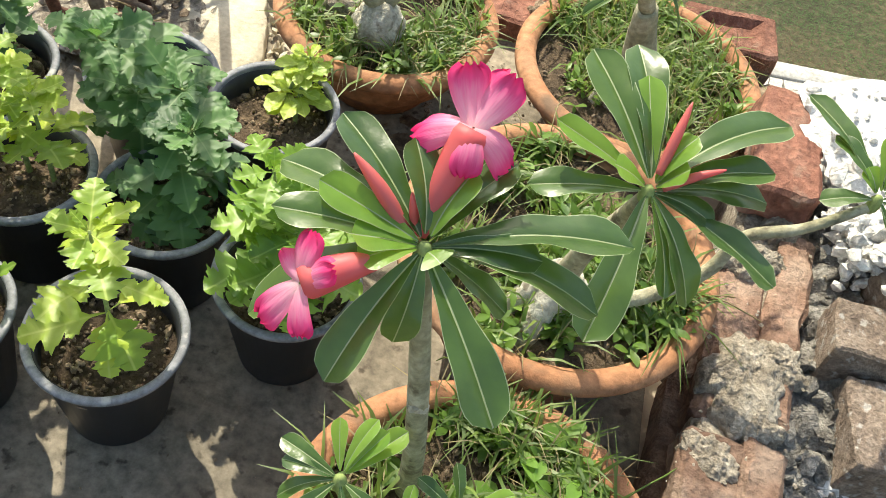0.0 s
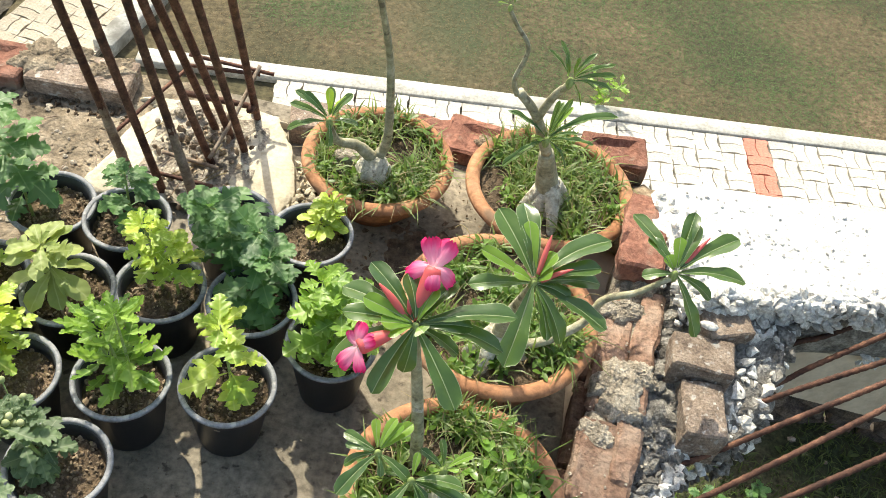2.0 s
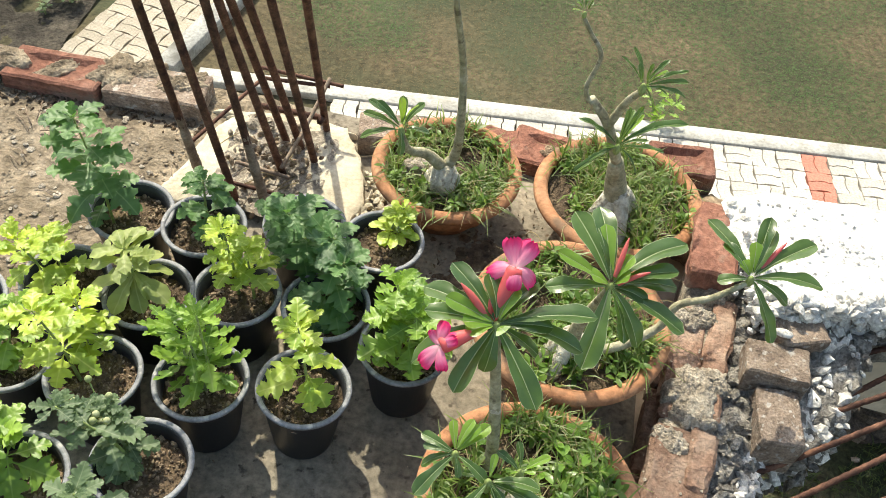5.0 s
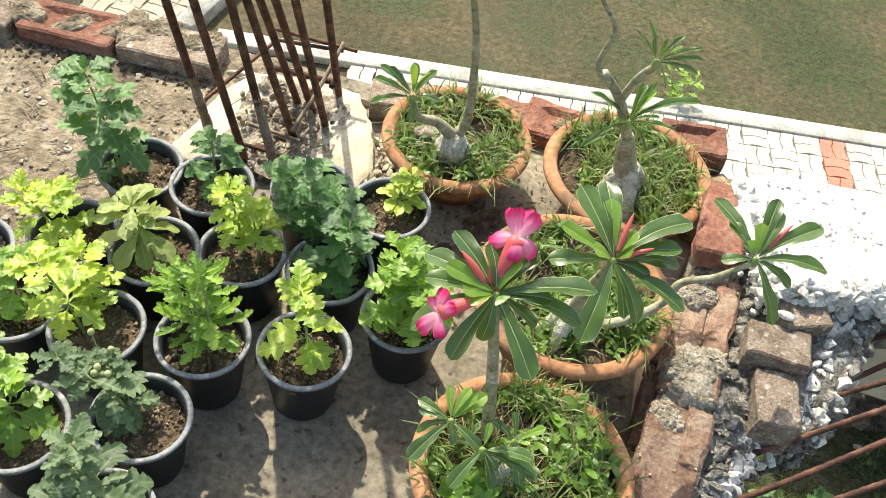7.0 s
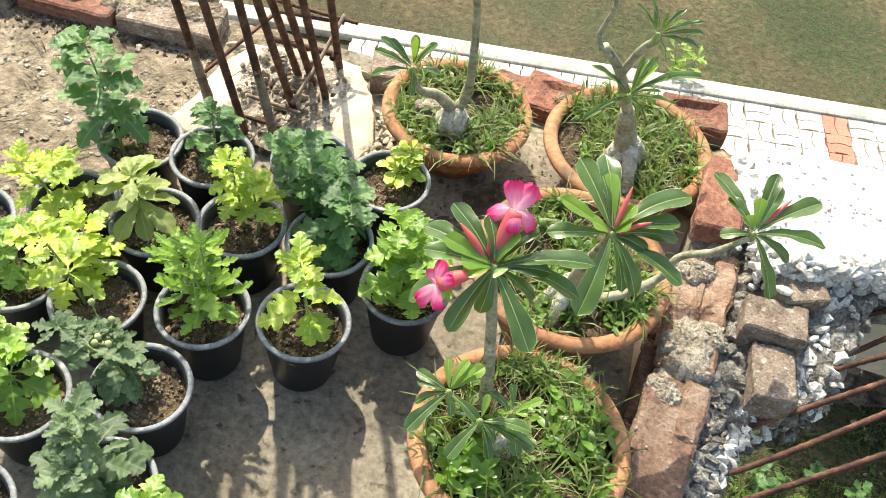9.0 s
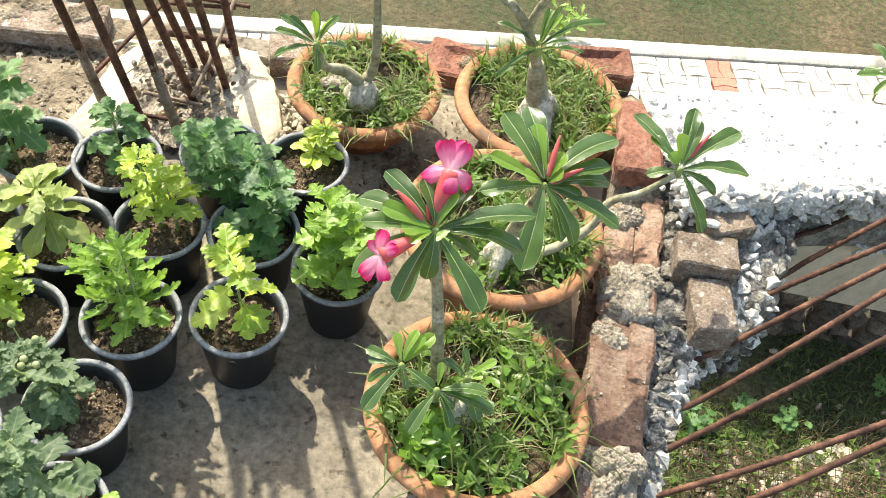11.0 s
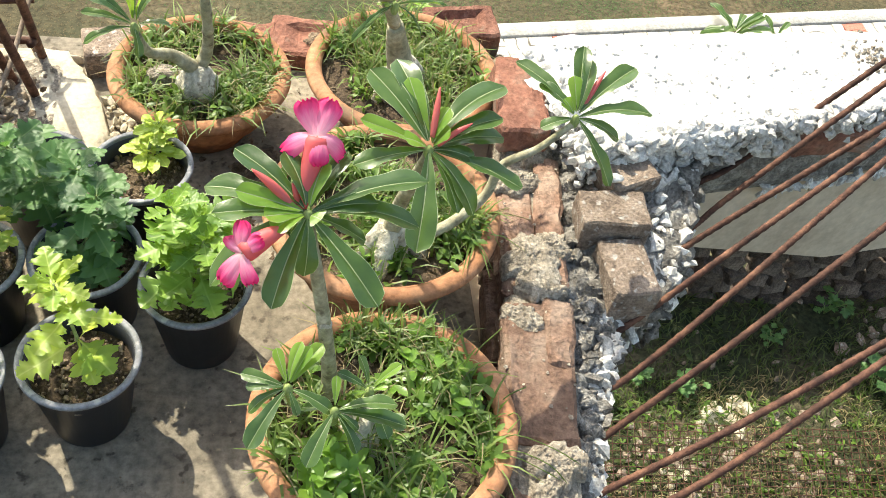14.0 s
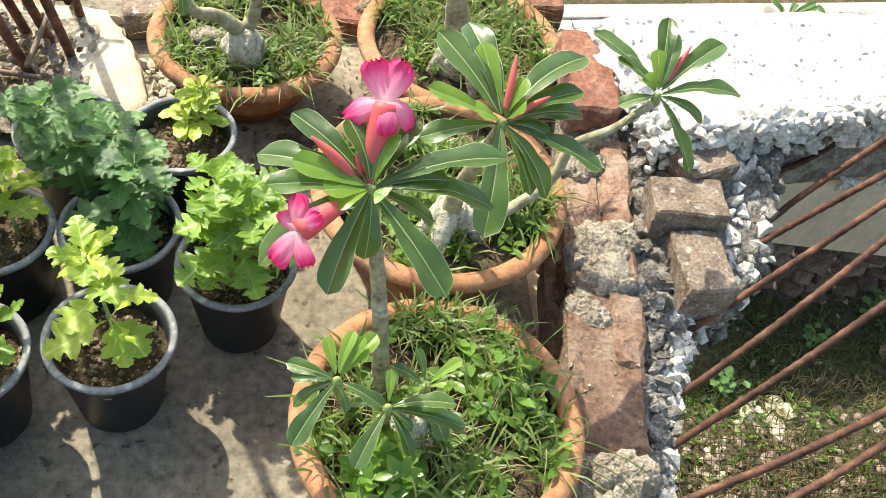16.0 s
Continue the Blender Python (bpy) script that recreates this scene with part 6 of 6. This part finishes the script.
# ---- litter on the terrace ----
def terrace_litter():
    rng = random.Random(12)
    protos = chunk_protos(7, 33, 0.3)
    m4 = []
    for _ in range(2600):
        x, y = rng.uniform(-2.0, -0.75), rng.uniform(1.1, 1.8)
        if noise.noise(Vector((x * 3, y * 3, 0))) > -0.25:
            m4.append((rng.randrange(7), turned((x, y, 0.012), rng.uniform(0.002, 0.007) * (2.3 if rng.random() < 0.06 else 1), rng, True)))
    tagged(part("earth_crumbs", spread("earth_crumbs", protos, m4, EARTH)), "crumbs of dry earth and pebbles", "pebbles", kind="stuff")
    m4 = [(rng.randrange(7), turned((rng.uniform(-0.7, 0.3), rng.uniform(0.1, 0.9), 0.004), rng.uniform(0.001, 0.0032), rng)) for _ in range(320)]
    m4 += [(rng.randrange(7), turned((rng.uniform(-0.42, 0.2), rng.uniform(1.35, 1.8), 0.006), rng.uniform(0.002, 0.007), rng)) for _ in range(260)]
    # a strip of darker clods close to the foot of the left bricks
    clod_row = [(rng.randrange(7), turned((rng.uniform(-2.0, -0.95), 1.82 - abs(rng.gauss(0, 0.05)), 0.012), rng.uniform(0.003, 0.011), rng)) for _ in range(420)]
    tagged(part("damp_clods", spread("damp_clods", chunk_protos(7, 37, 0.6), clod_row, SOIL)), "dark soil clods along the foot of the bricks", "soil", kind="stuff")
    tagged(part("floor_crumbs", spread("floor_crumbs", protos, m4, CLOD)), "dark soil crumbs on the concrete", "soil", kind="stuff")
    m4 = []
    for _ in range(700):
        dx, dy = rng.uniform(-1, 1), rng.uniform(-1, 1)
        if dx * dx + dy * dy < 0.8:
            m4.append((rng.randrange(7), turned((0.55 + 0.1 * dx, 1.76 + 0.13 * dy, 0.1 * math.sqrt(1 - dx * dx - dy * dy)), rng.uniform(0.003, 0.013), rng)))
    tagged(part("corner_rubble", spread("corner_rubble", chunk_protos(7, 35), m4, MORTAR)), "crumbled mortar rubble at the corner of the parapet", "rubble", kind="stuff")


terrace_litter()
corner = mortar_lump(0.12, 0.14, 0.1, 4, CLOD)
tagged(part("mortar_heap", corner, CLOD, None, "", pose(0.55, 1.76, 0.0)), "crumbling mortar heap at the end of the parapet", "rubble", kind="structure")


# ---- scraps: twigs on the earth, pale pebbles, grass hanging over the bowls, roots over rims ----
def scraps():
    rng = random.Random(61)
    bm = bmesh.new()
    for _ in range(46):
        c = Vector((rng.uniform(-1.9, -0.85), rng.uniform(1.2, 1.76), 0.024))
        a, L = rng.uniform(0, 3.14), rng.uniform(0.012, 0.05)
        d = Vector((math.cos(a), math.sin(a), 0)) * L
        tube([c - d, c + Vector((rng.uniform(-0.006, 0.006), rng.uniform(-0.006, 0.006), 0.004)), c + d], 0.0016, 5, bm)
    tagged(part("twig_litter", bm, RUSTPALE), "thin dry twigs scattered on the earth", "twigs", kind="stuff")
    protos = chunk_protos(6, 71, 0.28)
    m4 = [(rng.randrange(6), turned((rng.uniform(-1.9, -0.8), rng.uniform(1.15, 1.78), 0.016), rng.uniform(0.003, 0.012), rng, True)) for _ in range(220)]
    tagged(part("pale_pebbles", spread("pale_pebbles", protos, m4, MORTAR)), "pale pebbles and mortar crumbs on the earth", "pebbles", kind="stuff")
    m4 = [(rng.randrange(6), turned((on_parapet(y)[0] + rng.uniform(-0.085, 0.085), y, 0.202), rng.uniform(0.0015, 0.005), rng, True)) for y in (rng.uniform(0.3, 1.4) for _ in range(160))]
    tagged(part("mortar_grit", spread("mortar_grit", protos, m4, MORTAR)), "crumbs of mortar on the parapet", "grit", kind="stuff")
    p = bmesh.new()
    bmesh.ops.create_icosphere(p, subdivisions=2, radius=1)
    for v in p.verts:
        v.co = Vector((v.co.x * 0.022, v.co.y * 0.011, v.co.z * 0.009)) * (1 + 0.25 * noise.noise(v.co * 2))
    tagged(part("stone", p, CHIP, None, "", pose(0.625, 1.245, 0.275, 0, 0, -12)), "smooth white pebble lying on a brick", "pebble")


scraps()
for cx, cy, R, H, n, sd in ((0.115, 0.722, 0.222, 0.25, 16, 1), (0.146, 1.168, 0.228, 0.275, 8, 2)):
    rng = random.Random(500 + sd)
    bm = bmesh.new()
    for k in range(n):
        a = rng.gauss(0.0, 0.7) if k % 3 else rng.uniform(0, 6.283)
        d = Vector((math.cos(a), math.sin(a), 0))
        q = Vector((rng.gauss(0, 0.012), rng.gauss(0, 0.012), 0))
        reach = rng.uniform(0.0, 0.04)
        p0 = Vector((cx, cy, H - 0.03)) + d * R * 0.84
        pts = [p0, p0 + d * 0.025 + Vector((0, 0, 0.045)), p0 + d * (0.05 + 0.5 * reach) + q + Vector((0, 0, 0.04 - 0.2 * reach)), p0 + d * (0.055 + reach) + 2 * q + Vector((0, 0, 0.03 - reach * rng.uniform(0.2, 1.1)))]
        tube(curve_points(pts, 3), [0.0011] * 9 + [0.0004], 4, bm, False)
    host = {1: front, 2: middle, 3: back_left, 4: back_right}[sd]
    strands = part("grass_strand", bm, GRASS if sd == 1 else DRYGRASS, host, "thin grass strands hanging over the rim", Matrix.Translation((-cx, -cy, -0.004)))
    tagged(strands, kind="stuff")
for k, (x, y, size) in enumerate(((3.43, 3.2, 0.22), (2.3, 2.64, 0.2), (3.49, 2.6, 0.26), (2.95, 2.95, 0.16), (2.05, 2.75, 0.15), (1.75, 2.6, 0.2))):
    young_shrub("weed_plant", x, y, -2.97, size, 22, MUM["dark"], 70 + k, "leafy green weed growing in the yard")


# ---- dark soil between the bowls, also standing in for the shade there ----
spill = bmesh.new()
bmesh.ops.create_grid(spill, x_segments=50, y_segments=50, size=1)
for v in spill.verts:
    d = math.hypot(v.co.x, v.co.y)
    q = Vector((0.0 + 0.24 * v.co.x, 1.46 + 0.25 * v.co.y, 0))
    v.co = q + Vector((0, 0, 0.012 * max(-0.6, 1 - 1.5 * d + 0.7 * noise.noise(q * 9)) + 0.007 * noise.noise(q * 40) + 0.004 * noise.noise(q * 110)))
tagged(part("spilled_soil", spill, SOIL), "dark potting soil between the bowls, deepening the shade there", "soil", kind="stuff")
